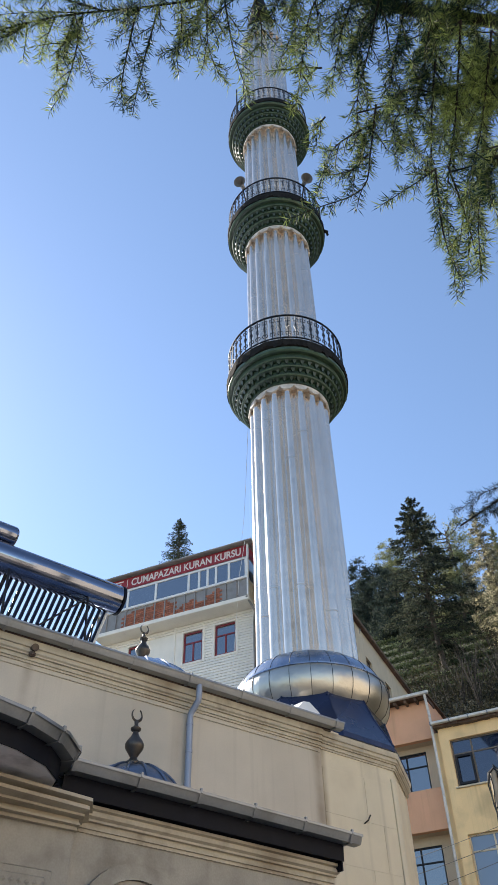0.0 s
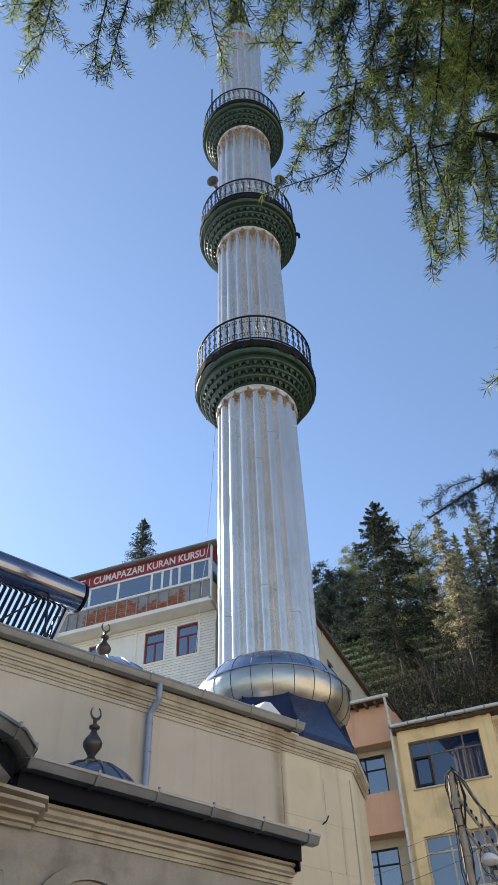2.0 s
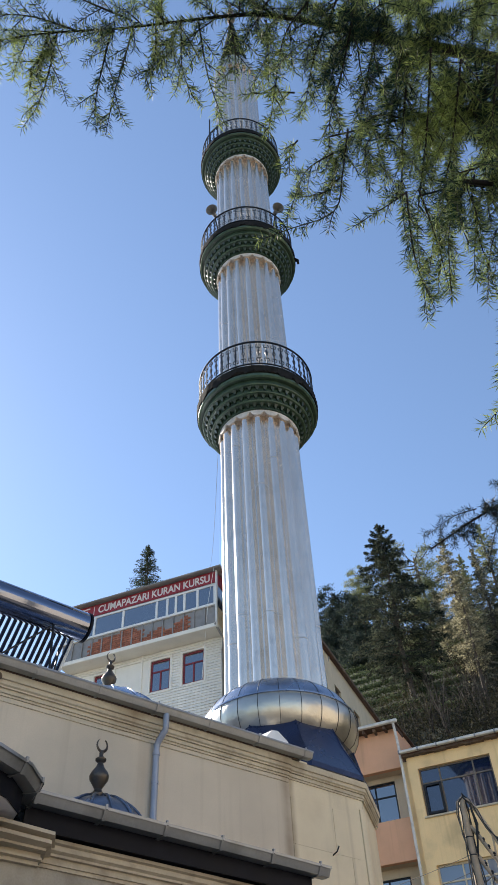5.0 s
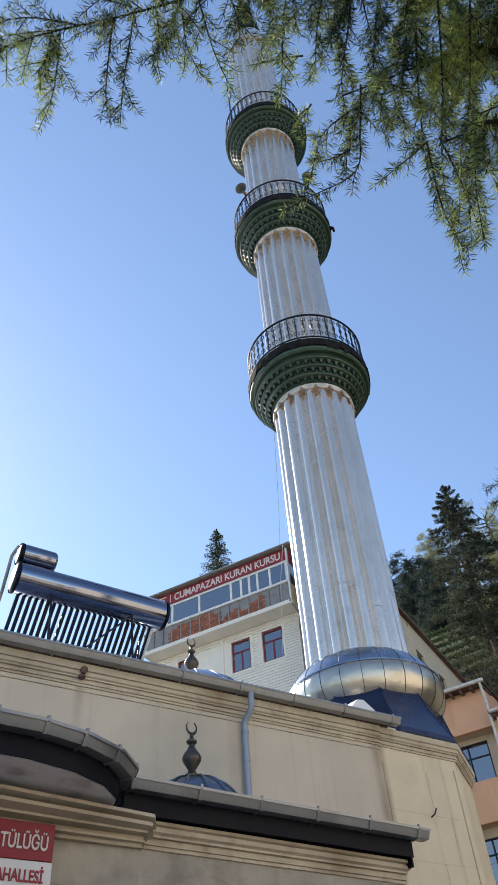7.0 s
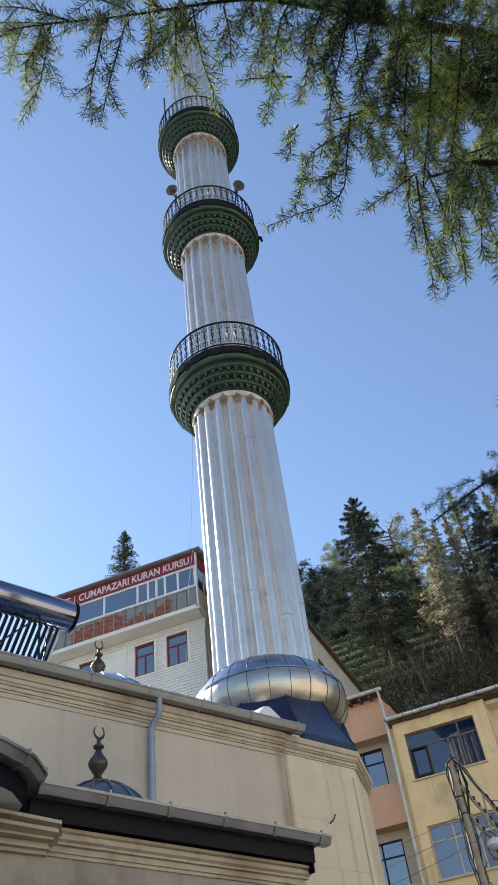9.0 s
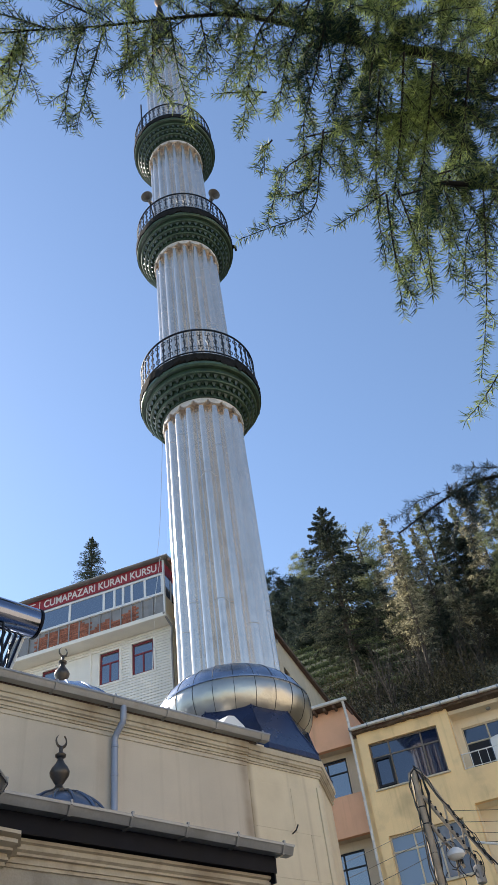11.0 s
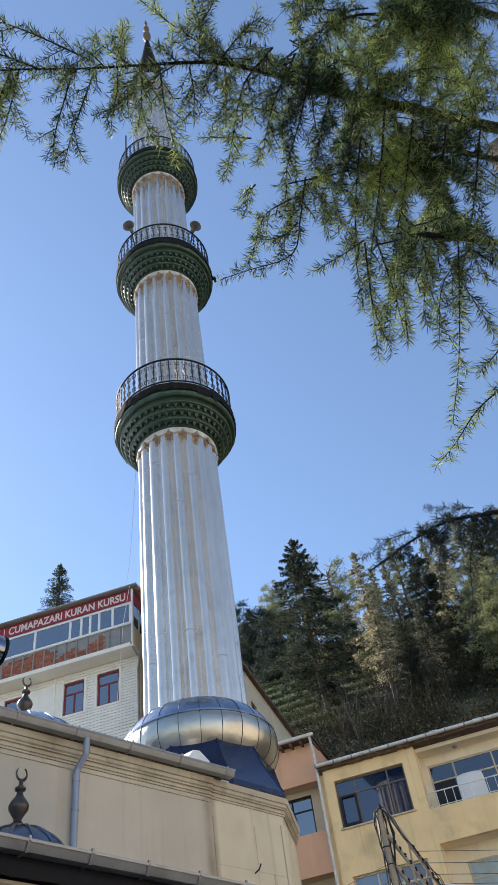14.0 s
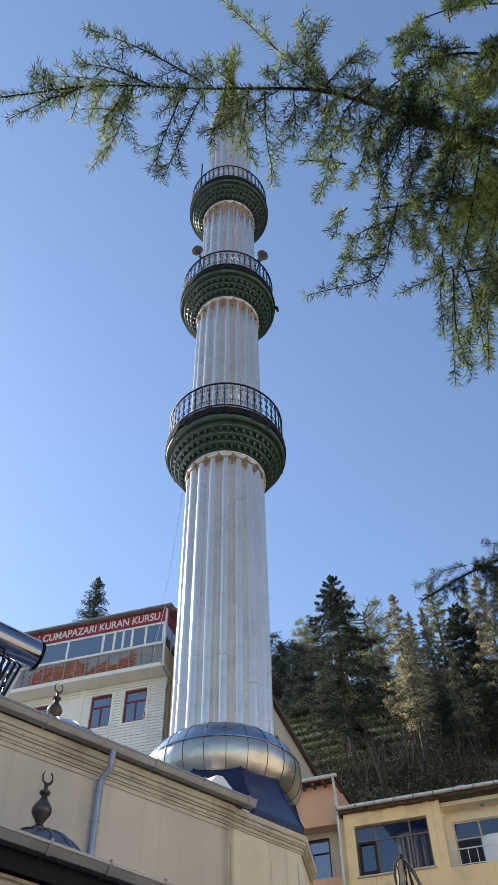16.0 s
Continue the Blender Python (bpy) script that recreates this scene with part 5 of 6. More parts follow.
def conifer(name, h, spread, seed, material, label, density=1.0, droop=0.35, bare=0.15, ragged=0.35):
    """Tapered trunk, whorls of drooping boughs, and a crown of small sprays along the boughs."""
    rng = np.random.default_rng(seed)
    t = thing(name, label, "tree")
    tr = Shape().tube([(0.1 * math.sin(i), 0.1 * math.cos(1.7 * i), h * i / 8) for i in range(9)], h * 0.014, 8, 0.03)
    part("trunk", tr, BARK, t)
    boughs = Shape()
    cs, ln = [], []
    z = h * bare
    while z < h * 0.994:
        f = (z - h * bare) / (h * (1 - bare))
        for k in range(rng.integers(5, 7)):
            a = rng.random() * 2 * math.pi
            length = spread * (1 - f) ** 0.74 * (1 - ragged * rng.random()) * min(1, 0.45 + 2.2 * f) + 0.05
            d = np.array([math.cos(a), math.sin(a), 0.12 + 0.7 * f ** 4 - droop * (1 - f)])
            tip = np.array([0, 0, z]) + d * length
            mid = np.array([0, 0, z]) + d * length * 0.5 + np.array([0, 0, 0.06 * length])
            boughs.tube([(0, 0, z), tuple(mid), tuple(tip)], 0.02 + 0.012 * length, 4, 0.01)
            m = int(density * (3 + 46 * length) * (0.66 + 0.1 * f)) + 2
            u = rng.random(m) ** 0.6
            p = np.outer(1 - u, [0, 0, z]) + np.outer(u, tip)
            p[:, 2] += 0.06 * length * np.sin(math.pi * u)
            side = np.array([-math.sin(a), math.cos(a), 0])
            wid = 0.22 * length * (1.1 - u) * rng.normal(size=m)
            p += np.outer(wid, side)
            p[:, 2] -= np.abs(rng.normal(size=m)) * 0.10 * (1 + length * 0.25)
            cs.append(p)
            ln.append(np.tile(d * np.array([1, 1, 0.6]) - np.array([0, 0, 0.35]), (m, 1)) + np.outer(np.sign(wid), side) * 0.5)
        z += 0.026 * h * (1.0 - 0.5 * f) * (0.7 + 0.6 * rng.random())
    part("bough", boughs, BARK, t, kind="stuff")
    c = np.concatenate(cs)
    part("crown", leaf_mesh("crown", c, 0.15, 0.018 * h ** 0.75 + 0.04, material, seed + 1, np.concatenate(ln)), material, t)
    return t


def broad_pine(name, h, spread, seed, material, label, leaf=0.26, limb_count=34):
    """A pine with a bare trunk, upswept limbs and flat-topped needle clumps."""
    rng = np.random.default_rng(seed)
    t = thing(name, label, "tree")
    part("trunk", Shape().tube([(0.2 * math.sin(i * 0.8), 0.15 * math.cos(i), h * 0.93 * i / 8) for i in range(9)], h * 0.013, 8, 0.06), BARK, t)
    limbs = Shape()
    cs = []
    for k in range(limb_count):
        z = h * (0.42 + 0.52 * rng.random())
        a = rng.random() * 2 * math.pi
        length = spread * (0.45 + 0.6 * rng.random()) * (1.15 - (z / h - 0.42))
        tip = np.array([math.cos(a) * length, math.sin(a) * length, z + length * (0.15 + 0.3 * rng.random())])
        limbs.tube([(0, 0, z), (tip[0] * 0.5, tip[1] * 0.5, z + 0.02 * length), tuple(tip)], 0.07, 5, 0.02)
        for c in range(5):
            ctr = tip * (1 - 0.1 * c) + rng.normal(size=3) * np.array([0.5, 0.5, 0.25])
            ctr[2] = ctr[2] if c else tip[2]
            m = 190
            q = rng.normal(size=(m, 3)) * np.array([0.40, 0.40, 0.20]) * (0.6 + 0.5 * rng.random())
            cs.append(ctr + q)
    part("limb", limbs, BARK, t, kind="stuff")
    part("crown", leaf_mesh("crown", np.concatenate(cs), 0.12, leaf, material, seed + 1), material, t)
    return t


def stand(ob, az, dist, top, scale=1.0, turn=0, eye=(1.93, 1.55), h=1.0):
    """Sets a tree on the slope with its top at the given height: moves it into the hill as far as needed."""
    x, y = eye[0] + dist * math.cos(radians(az)), eye[1] + dist * math.sin(radians(az))
    ob.matrix_basis = Matrix.Translation((x, y, top - h * scale)) @ Matrix.Rotation(radians(turn), 4, "Z") @ Matrix.Scale(scale, 4)
    return ob


SP_H, OL_H, PI_H = 22.0, 20.0, 18.0
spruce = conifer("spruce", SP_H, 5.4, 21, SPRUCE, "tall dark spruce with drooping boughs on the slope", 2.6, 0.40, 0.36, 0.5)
slim = conifer("fir_tree", OL_H, 3.4, 31, OLIVE_SUNLIT, "olive brown conifer, ragged boughs with sunlight put into the tip colour", 1.45, 0.45, 0.3, 0.75)
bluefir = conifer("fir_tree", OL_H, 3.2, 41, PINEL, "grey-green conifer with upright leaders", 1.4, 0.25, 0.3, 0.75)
YOUNG = leaf_mat("young_spruce_foliage", (0.025, 0.042, 0.028), (0.10, 0.13, 0.075), 0.35, 1.5)
young = conifer("spruce", 9.0, 2.7, 71, YOUNG, "young green spruce standing behind the sided house", 1.3, 0.5, 0.1, 0.6)
pine = broad_pine("pine_tree", PI_H, 3.6, 51, PINEL, "pale green pine with an open crown")
bush = broad_pine("pine_tree", PI_H, 3.4, 61, BLUEPINE, "dense blue-green pine on the upper slope", 0.34, 46)


def el(dist, e):
    return 1.858 + dist * math.tan(radians(e))


def plant(ob, h, az, dist, e, scale=1.0, turn=0, first=[set()]):
    """The first of a kind is set itself, further ones are copies."""
    if ob.name not in first[0]:
        first[0].add(ob.name)
        return stand(ob, az, dist, el(dist, e), scale, turn, h=h)
    c = copy_thing(ob, Matrix())
    return stand(c, az, dist, el(dist, e), scale, turn, h=h)


# azimuth, distance, elevation of the top, size
plant(young, 9.0, 58.5, 44.3, 37.8, 0.9, 40)
plant(spruce, SP_H, 36.9, 52, 38.2, 1.0, 0)
for az, d, e, s, k in ((26.5, 58, 35.0, 1.0, 120), (21.0, 62, 36, 1.1, 200), (15.5, 55, 37, 1.0, 20), (23.6, 50, 31.5, 0.9, 10), (29.3, 49, 29.0, 0.8, 85)):
    plant(spruce, SP_H, az, d, e, s, k)
for az, d, e, s, k in ((31.7, 55, 36.4, 0.95, 0), (29.4, 60, 35.2, 0.95, 80), (24.2, 56, 36.6, 1.0, 150), (27.9, 50, 32.0, 0.8, 220), (18.5, 52, 36.2, 1.0, 290), (33.4, 60, 33.0, 0.8, 33), (31.4, 46, 34.0, 0.53, 110)):
    plant(slim, OL_H, az, d, e, s, k)
for az, d, e, s, k in ((28.3, 62, 36.8, 1.0, 0), (25.5, 64, 36.0, 1.05, 95), (22.4, 58, 37.0, 1.05, 190), (30.6, 66, 35.0, 1.0, 260)):
    plant(bluefir, OL_H, az, d, e, s, k)
for az, d, e, s, k in ((34.4, 62, 36.2, 1.0, 130), (39.5, 76, 35.5, 0.6, 0), (22.0, 46, 33.6, 0.7, 70)):
    plant(pine, PI_H, az, d, e, s, k)
for az, d, e, s, k in ((41.3, 74, 33.9, 1.0, 210), (39.6, 68, 33.2, 0.9, 60), (43.5, 80, 33.4, 1.1, 0)):
    plant(bush, PI_H, az, d, e, s, k)


def undergrowth():
    """Scrub over the lower slope: uneven clumps of small leaves between bare stems."""
    rng = np.random.default_rng(77)
    cs = []
    for k in range(1050):
        az, d = radians(rng.uniform(10, 50)), rng.uniform(30, 62)
        x, y = 1.93 + d * math.cos(az), 1.55 + d * math.sin(az)
        g = hill_height(x, y)
        r = rng.uniform(0.5, 1.4)
        if 33 < math.degrees(az) < 43 and d > 51:
            continue
        m = int(260 * r)
        cs.append(np.array([x, y, g + r * 0.6]) + rng.normal(size=(m, 3)) * r * np.array([0.5, 0.5, 0.5]))
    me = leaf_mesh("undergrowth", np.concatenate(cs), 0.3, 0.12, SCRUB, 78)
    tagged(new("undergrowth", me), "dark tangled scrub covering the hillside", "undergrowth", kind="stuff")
    rows = []
    for k in range(9):
        for i in range(120):
            az = radians(33 + 10 * i / 120)
            d = 48 + 2.5 * k
            x, y = 1.93 + d * math.cos(az), 1.55 + d * math.sin(az)
            rows.append(np.array([x, y, hill_height(x, y) + 0.5]) + rng.normal(size=(26, 3)) * np.array([0.20, 0.20, 0.11]))
    me = leaf_mesh("terrace_shrubs", np.concatenate(rows), 0.28, 0.16, TERRACE, 79)
    tagged(new("terrace_shrubs", me), "rows of clipped green shrubs on terraces", "shrubs", kind="stuff")
    st = Shape()
    for k in range(30):
        az, d = radians(rng.uniform(26, 38)), rng.uniform(42, 47)
        x, y = 1.93 + d * math.cos(az), 1.55 + d * math.sin(az)
        g = hill_height(x, y)
        for j in range(5):
            q = rng.normal(size=2)
            hh = rng.uniform(2, 4.6)
            st.tube([(x, y, g), (x + q[0] * 0.25, y + q[1] * 0.25, g + hh * 0.5), (x + q[0] * 0.8, y + q[1] * 0.8, g + hh)], 0.03, 4, 0.008)
    me = st.mesh("bare_shrubs")
    me.materials.append(TWIG)
    tagged(new("bare_shrubs", me), "leafless brown shrub stems on the slope", "shrubs", kind="stuff")


undergrowth()


# ---- cedar overhead ----
cedar = thing("cedar_tree", "cedar with drooping needle sprays overhanging the square", "tree")
rng_c = np.random.default_rng(5)
NEED = {"c": [], "d": [], "l": []}
twigs = Shape()


def smooth_line(pts, n):
    """A soft curve through the points."""
    p = np.array(pts, float)
    p = np.vstack([2 * p[0] - p[1], p, 2 * p[-1] - p[-2]])
    out = []
    seg = len(p) - 3
    for i in range(n + 1):
        u = i / n * seg
        k = min(int(u), seg - 1)
        f = u - k
        a, b, c, d = p[k:k + 4]
        out.append(0.5 * (2 * b + (c - a) * f + (2 * a - 5 * b + 4 * c - d) * f * f + (3 * b - a - 3 * c + d) * f ** 3))
    return np.array(out)


def needles(line, gap=0.0105, length=0.027, whorl=11):
    """Whorls of needles along a twig."""
    seg = np.linalg.norm(np.diff(line, axis=0), axis=1)
    cum = np.concatenate([[0], np.cumsum(seg)])
    m = max(2, int(cum[-1] / gap))
    s = np.linspace(0.01, cum[-1], m)
    pos = np.stack([np.interp(s, cum, line[:, i]) for i in range(3)], 1)
    tan = np.gradient(pos, axis=0)
    tan /= np.linalg.norm(tan, axis=1)[:, None] + 1e-9
    pos = np.repeat(pos, whorl, 0)
    tan = np.repeat(tan, whorl, 0)
    k = len(pos)
    d = rng_c.normal(size=(k, 3))
    d -= (d * tan).sum(1)[:, None] * tan
    d /= np.linalg.norm(d, axis=1)[:, None] + 1e-9
    d = d + tan * rng_c.uniform(0.05, 1.1, k)[:, None]
    d /= np.linalg.norm(d, axis=1)[:, None]
    NEED["c"].append(pos + rng_c.normal(size=(k, 3)) * 0.0015)
    NEED["d"].append(d)
    NEED["l"].append(length * rng_c.uniform(0.6, 1.15, k))


def spray(pts, r=0.003, side=0, side_len=0.12, gap=0.0105, whorl=11, hang=0.5, depth=1):
    """A twig with needles and shorter side shoots that sag."""
    line = smooth_line(pts, 14 if side else 6)
    twigs.tube([tuple(p) for p in line], r * 0.7, 4, 0.0008)
    needles(line, gap, 0.027, whorl)
    total = np.linalg.norm(np.diff(line, axis=0), axis=1).sum()
    for k in range(side):
        u = (k + 0.6 + 0.5 * rng_c.random()) / (side + 0.6)
        i = min(13, int(u * 14))
        p = line[i]
        t = line[i + 1] - line[i]
        t /= np.linalg.norm(t)
        q = rng_c.normal(size=3)
        q -= q @ t * t
        q /= np.linalg.norm(q)
        ln = side_len * (1.05 - 0.5 * u) * rng_c.uniform(0.55, 1.2)
        d = t * 0.65 + q * 0.7
        d /= np.linalg.norm(d)
        sag = np.array([0, 0, -hang * ln])
        sub = [p, p + d * ln * 0.5 + sag * 0.2, p + d * ln + sag]
        if depth > 0 and ln > 0.16:
            spray(sub, r * 0.6, 3, ln * 0.45, gap, whorl, hang, depth - 1)
        else:
            spray(sub, r * 0.55, 0, 0, gap, whorl, hang, 0)

TRUNK = (5.6, 0.3)


def bough(pts, r, r1, origin_z):
    """A limb from the trunk through the points."""
    line = smooth_line([(TRUNK[0], TRUNK[1], origin_z)] + pts, 26)
    part("limb", Shape().tube([tuple(p) for p in line], r, 8, r1, 2.6), LIMB, cedar)
    return line


def pendants(line, u0, u1, count, length, side, spread=0.09):
    """Sprays that hang from the part of a limb between u0 and u1."""
    for k in range(count):
        u = u0 + (u1 - u0) * (k + rng_c.random()) / count
        p = line[min(26, int(u * 26))] + rng_c.normal(size=3) * 0.02
        ln = length * rng_c.uniform(0.45, 1.15)
        q = np.clip(rng_c.normal(size=2), -1.4, 1.4) * spread
        out = np.array([q[0], q[1], 0.0])
        spray([p, p + out * 0.7 + np.array([0, 0, 0.02 - 0.25 * ln]), p + out * 1.2 + np.array([0, 0, -ln])], 0.003, side, ln * 0.26, hang=0.7)


main = bough([(2.88, 1.65, 3.93), (2.71, 1.75, 3.96), (2.47, 1.89, 3.99), (2.36, 1.98, 3.99), (2.19, 2.14, 3.97), (1.99, 2.31, 3.93), (1.82, 2.49, 3.86)], 0.021, 0.002, 4.6)
high = bough([(3.02, 1.31, 4.17), (2.86, 1.45, 4.14), (2.68, 1.58, 4.11), (2.61, 1.69, 4.08), (2.57, 1.80, 4.03), (2.52, 1.91, 4.00)], 0.012, 0.002, 5.0)
upper = bough([(3.04, 1.19, 4.48), (2.86, 1.33, 4.46), (2.69, 1.50, 4.43), (2.59, 1.63, 4.35)], 0.012, 0.002, 5.3)
middle = bough([(3.12, 1.55, 3.78), (2.97, 1.68, 3.75), (2.83, 1.77, 3.70), (2.74, 1.87, 3.68), (2.66, 1.95, 3.65)], 0.012, 0.002, 4.1)
low = bough([(3.05, 1.66, 3.40), (2.95, 1.73, 3.40), (2.86, 1.79, 3.39), (2.79, 1.86, 3.37)], 0.012, 0.002, 3.9)
for pts in (
        [(2.19, 2.12, 3.97), (2.02, 2.17, 3.96), (1.88, 2.23, 3.95)],
        [(2.09, 2.22, 3.95), (1.99, 2.26, 3.95), (1.91, 2.31, 3.93)],
        [(2.47, 1.89, 3.99), (2.28, 1.94, 4.06), (2.10, 1.97, 4.14)],
        [(2.39, 1.94, 3.99), (2.34, 1.88, 4.04), (2.28, 1.85, 4.08)],
        [(2.43, 1.90, 3.98), (2.43, 1.82, 3.99), (2.44, 1.76, 3.99)],
        [(2.34, 1.93, 4.03), (2.35, 1.85, 4.06), (2.34, 1.80, 4.09)],
        [(2.06, 2.26, 3.95), (2.09, 2.35, 3.88), (2.10, 2.42, 3.83)],
        [(2.16, 2.17, 3.97), (2.21, 2.32, 3.96), (2.24, 2.38, 3.96)],
        [(2.20, 2.13, 3.97), (2.25, 2.30, 3.98), (2.29, 2.41, 3.98)],
        [(2.24, 2.09, 3.97), (2.28, 2.15, 3.95), (2.29, 2.21, 3.93)],
        [(2.26, 2.08, 3.97), (2.23, 2.06, 4.00), (2.20, 2.03, 4.01)],
        [(2.32, 2.02, 3.99), (2.42, 2.11, 3.97), (2.52, 2.17, 3.94)],
        [(2.29, 2.05, 3.99), (2.35, 2.13, 3.96), (2.42, 2.17, 3.94)],
        [(2.38, 1.97, 3.98), (2.43, 2.01, 3.96), (2.46, 2.05, 3.95)],
        [(2.45, 1.91, 3.97), (2.50, 1.96, 3.95), (2.54, 2.01, 3.93)],
        [(1.96, 2.34, 3.92), (1.94, 2.38, 3.91), (1.90, 2.43, 3.88)],
        [(2.04, 2.26, 3.94), (2.05, 2.32, 3.91), (2.04, 2.36, 3.89)],
        [(2.29, 2.05, 3.99), (2.29, 2.10, 3.96), (2.28, 2.14, 3.93)],
):
    spray(pts, 0.0035, 9, 0.075, hang=0.35)
for pts in (
        [(2.68, 1.91, 3.65), (2.72, 1.98, 3.59), (2.75, 2.05, 3.54), (2.69, 2.15, 3.53), (2.65, 2.21, 3.52)],
        [(2.72, 1.99, 3.58), (2.71, 2.04, 3.57), (2.66, 2.09, 3.56)],
        [(2.79, 1.88, 3.42), (2.77, 1.92, 3.40), (2.73, 2.00, 3.37)],
        [(2.76, 1.87, 3.36), (2.84, 1.94, 3.27), (2.91, 1.97, 3.18)],
        [(2.78, 1.85, 3.37), (2.86, 1.89, 3.29), (2.92, 1.93, 3.21)],
        [(2.95, 1.73, 3.40), (2.96, 1.80, 3.23), (2.99, 1.87, 3.11), (3.02, 1.95, 3.00)],
        [(3.09, 1.82, 3.07), (3.06, 1.90, 3.03), (3.05, 1.97, 2.98), (3.03, 2.02, 2.94)],
        [(3.00, 1.75, 3.10), (3.01, 1.80, 3.08), (3.01, 1.84, 3.07)],
        [(2.60, 1.98, 3.89), (2.56, 2.01, 3.89), (2.50, 2.07, 3.90)],
        [(2.64, 2.03, 3.75), (2.64, 2.06, 3.74), (2.67, 2.10, 3.72)],
):
    spray(pts, 0.0035, 5, 0.042, hang=0.4)

needles(main[11:], 0.009, 0.026, 14)
for k in range(18):
    i = int(rng_c.uniform(11, 25))
    p, ahead = main[i], main[i + 1] - main[i]
    ahead /= np.linalg.norm(ahead)
    q = rng_c.normal(size=3)
    q[2] = abs(q[2]) * (1 if k % 3 == 0 else -1)
    d = ahead * 0.8 + q / np.linalg.norm(q) * 0.7
    ln = rng_c.uniform(0.06, 0.17)
    spray([p, p + d * ln * 0.5, p + d * ln + np.array([0, 0, -0.2 * ln])], 0.0025, 4, ln * 0.35, hang=0.3)
for limb, u0, u1, count, length in ((main, 0.05, 0.21, 34, 0.26), (high, 0.08, 0.36, 46, 0.30), (upper, 0.12, 0.5, 36, 0.30), (middle, 0.08, 0.42, 44, 0.2), (low, 0.12, 0.5, 10, 0.2)):
    pendants(limb, u0, u1, count, length, 6, 0.11)
pendants(main, 0.07, 0.22, 26, 0.28, 6)
pendants(high, 0.10, 0.55, 24, 0.22, 6)
pendants(high, 0.6, 1.0, 9, 0.30, 7, 0.07)
pendants(upper, 0.18, 0.95, 16, 0.24, 6)
pendants(middle, 0.18, 1.0, 24, 0.18, 6)
pendants(low, 0.18, 0.9, 16, 0.14, 5, 0.06)
for pts in (
        [(2.49, 1.783, 3.909), (2.491, 1.891, 3.894), (2.544, 1.996, 3.856), (2.596, 2.087, 3.815)],
        [(2.526, 1.749, 3.859), (2.563, 1.873, 3.83), (2.624, 1.986, 3.785)],
        [(2.554, 1.73, 3.808), (2.615, 1.837, 3.772), (2.672, 1.953, 3.728), (2.748, 2.018, 3.677)],
        [(2.638, 1.723, 3.841), (2.698, 1.837, 3.803), (2.768, 1.946, 3.752)],
        [(2.67, 1.704, 3.742), (2.739, 1.804, 3.7), (2.806, 1.928, 3.645)],
        [(2.698, 1.669, 3.644), (2.81, 1.802, 3.573), (2.915, 1.947, 3.482), (3.043, 2.061, 3.357)],
        [(2.696, 1.725, 3.685), (2.792, 1.846, 3.622), (2.889, 1.953, 3.545), (2.974, 2.019, 3.472)],
        [(2.747, 1.639, 3.599), (2.839, 1.757, 3.539), (2.916, 1.877, 3.472), (3.017, 2.003, 3.369)],
        [(2.794, 1.593, 3.553), (2.893, 1.715, 3.487), (2.97, 1.833, 3.419), (3.034, 1.913, 3.354)],
        [(2.858, 1.548, 3.54), (2.954, 1.657, 3.475), (3.033, 1.773, 3.407), (3.097, 1.852, 3.342)],
        [(2.603, 1.614, 3.978), (2.587, 1.698, 3.98), (2.599, 1.774, 3.969)],
        [(2.689, 1.544, 3.946), (2.703, 1.635, 3.939), (2.746, 1.718, 3.916)],
        [(2.793, 1.437, 3.953), (2.82, 1.535, 3.944), (2.879, 1.62, 3.914)],
        [(2.892, 1.402, 3.903), (2.93, 1.489, 3.888), (2.997, 1.587, 3.852)],
):
    spray(pts, 0.004, 22, 0.052, hang=0.6)


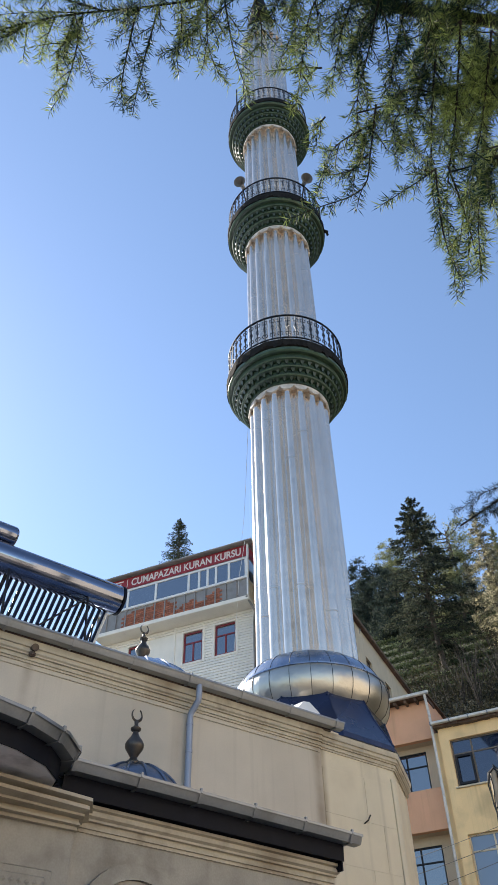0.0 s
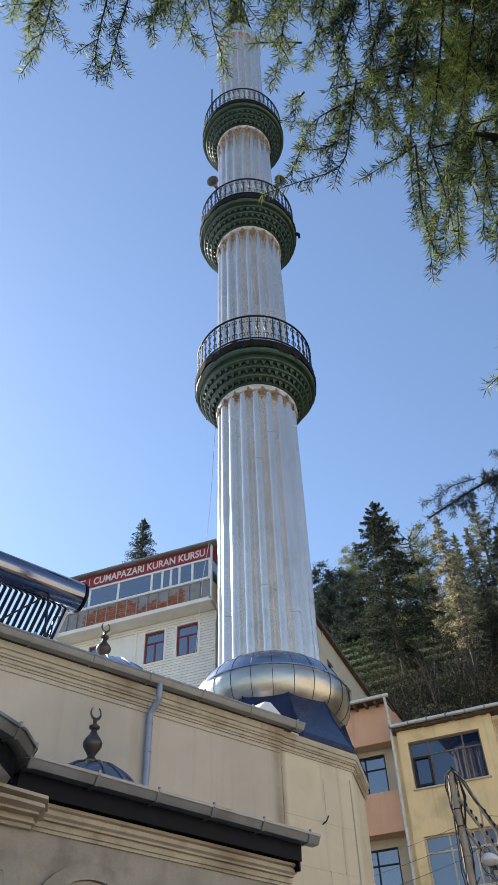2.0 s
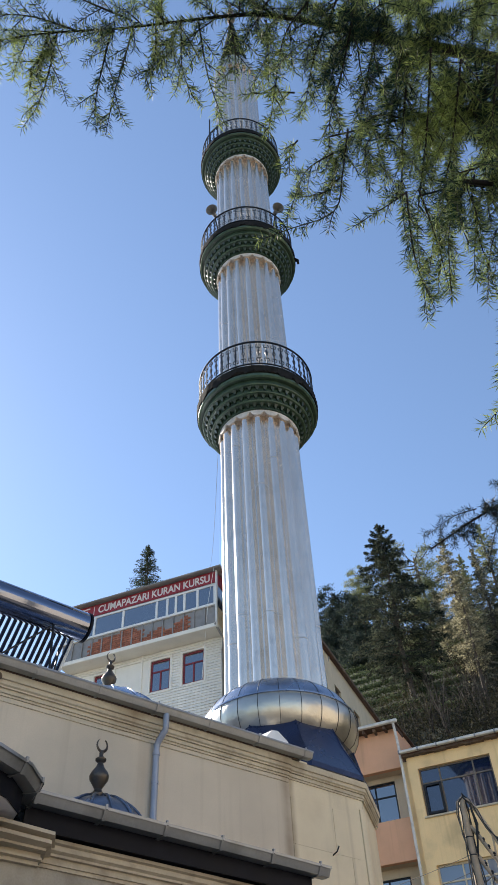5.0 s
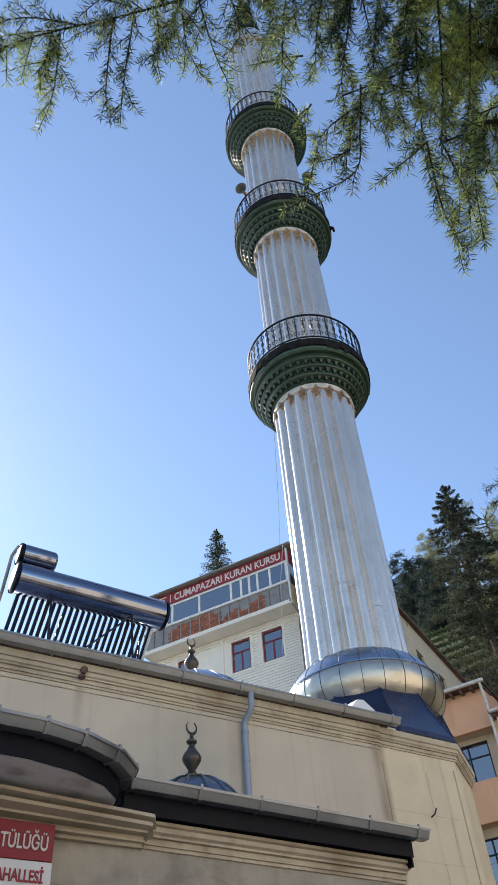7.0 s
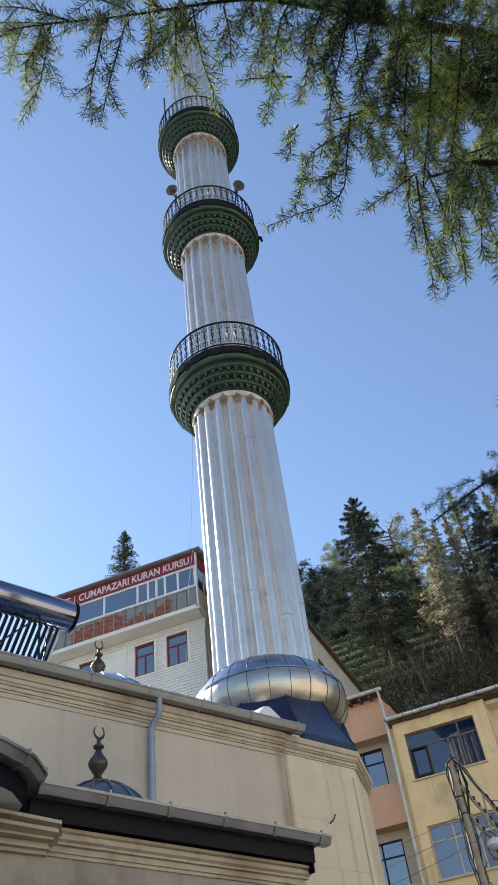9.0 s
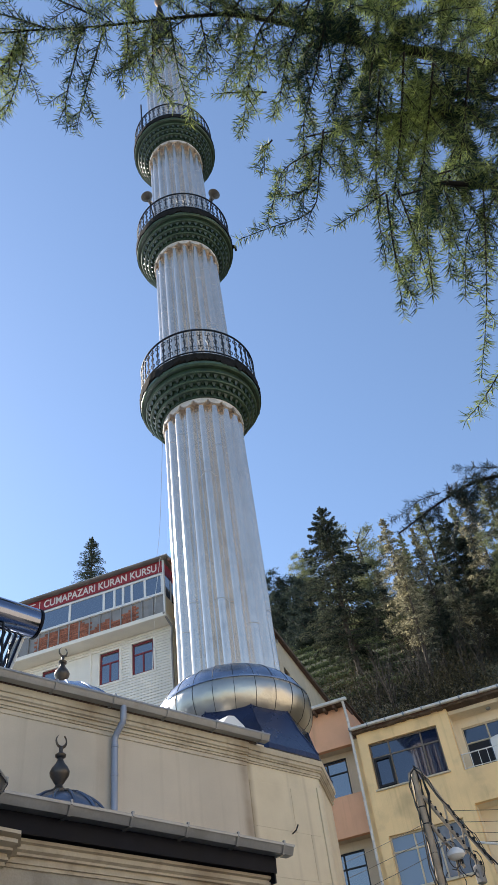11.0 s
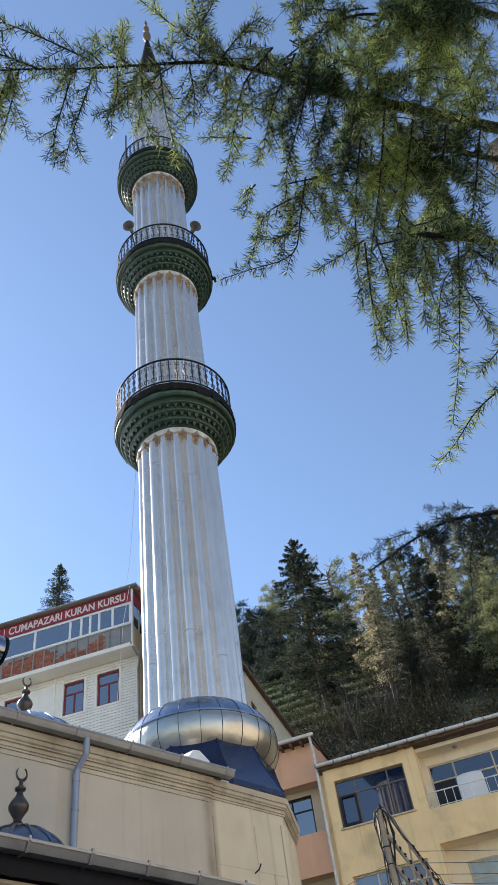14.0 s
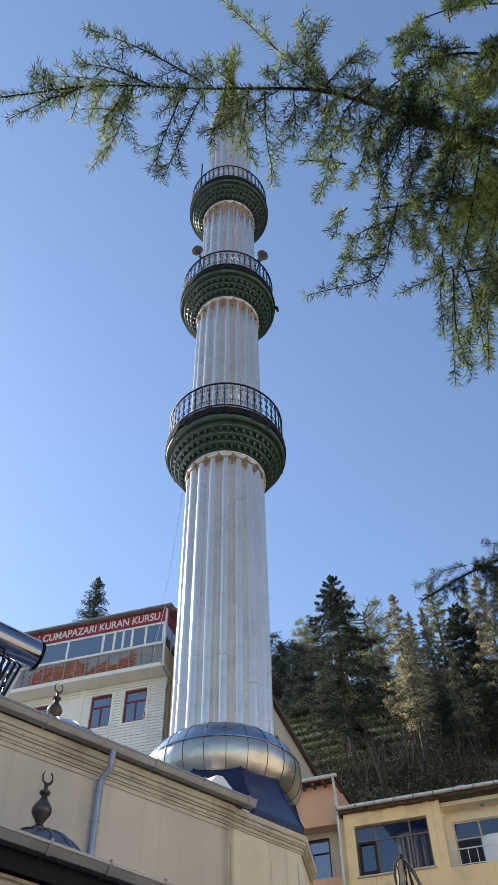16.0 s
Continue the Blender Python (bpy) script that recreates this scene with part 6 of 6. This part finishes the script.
def finish_tree(tree, trunk, material, label):
    """Turns the gathered needles and shoots into meshes under the tree and adds its trunk."""
    c, d = np.concatenate(NEED["c"]), np.concatenate(NEED["d"])
    ln = np.concatenate(NEED["l"])[:, None]
    side = np.cross(d, rng_c.normal(size=d.shape))
    side /= np.linalg.norm(side, axis=1)[:, None] + 1e-9
    k = len(c)
    verts = np.stack([c, c + d * ln * 0.4 + side * 0.00098, c + d * ln, c + d * ln * 0.4 - side * 0.00098], 1).reshape(-1, 3)
    nm = bpy.data.meshes.new("needles")
    nm.vertices.add(4 * k)
    nm.vertices.foreach_set("co", verts.astype(np.float32).ravel())
    nm.loops.add(4 * k)
    nm.loops.foreach_set("vertex_index", np.arange(4 * k, dtype=np.int32))
    nm.polygons.add(k)
    nm.polygons.foreach_set("loop_start", np.arange(0, 4 * k, 4, dtype=np.int32))
    nm.update(calc_edges=True)
    nm.materials.append(material)
    part("needles", nm, material, tree, label, kind="stuff")
    me = bpy.data.meshes.new("twig")
    me.from_pydata(twigs.v, [], twigs.f)
    me.materials.append(TWIG)
    part("twig", me, TWIG, tree, kind="stuff")
    x, y = trunk
    part("trunk", Shape().tube([(x, y, GROUND), (x + 0.03, y, 2), (x, y + 0.05, 4.5), (x + 0.05, y, 9)], 0.26, 16, 0.14), BARK, tree)
    for key in NEED:
        NEED[key] = []
    twigs.v, twigs.f = [], []


finish_tree(cedar, TRUNK, NEEDLE, "dull green needle whorls with yellow-green tips")

# bough reaching in below it, on an added trunk; needles darkened for shade
shaded_conifer = thing("fir_tree", "conifer on an added trunk, its arched bough over the street darkened for shade", "tree")
ADDED_TRUNK = (6.4, 1.5)
far_low = np.array([0, 0, -0.035]) + smooth_line([(ADDED_TRUNK[0], ADDED_TRUNK[1], 3.9), (4.75, 2.05, 3.60), (4.32, 2.30, 3.705), (4.22, 2.41, 3.725), (4.13, 2.52, 3.72), (4.05, 2.64, 3.67), (3.95, 2.80, 3.58)], 26)
part("limb", Shape().tube([tuple(p) for p in far_low], 0.017, 8, 0.003, 1.4), LIMB, shaded_conifer)
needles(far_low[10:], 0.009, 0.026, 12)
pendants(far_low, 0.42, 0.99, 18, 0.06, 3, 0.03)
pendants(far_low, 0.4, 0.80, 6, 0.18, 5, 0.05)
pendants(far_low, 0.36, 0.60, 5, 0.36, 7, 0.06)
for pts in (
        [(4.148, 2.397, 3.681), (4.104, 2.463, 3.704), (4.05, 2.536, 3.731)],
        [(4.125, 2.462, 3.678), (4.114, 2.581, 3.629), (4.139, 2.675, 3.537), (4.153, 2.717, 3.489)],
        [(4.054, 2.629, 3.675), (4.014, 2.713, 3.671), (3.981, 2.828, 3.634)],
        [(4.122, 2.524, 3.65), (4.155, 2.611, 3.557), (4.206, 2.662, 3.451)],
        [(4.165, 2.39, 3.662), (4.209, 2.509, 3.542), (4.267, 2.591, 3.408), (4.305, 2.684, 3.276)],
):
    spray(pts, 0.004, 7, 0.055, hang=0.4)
finish_tree(shaded_conifer, ADDED_TRUNK, SHADED_NEEDLE, "needles with shade put into their blue-green")
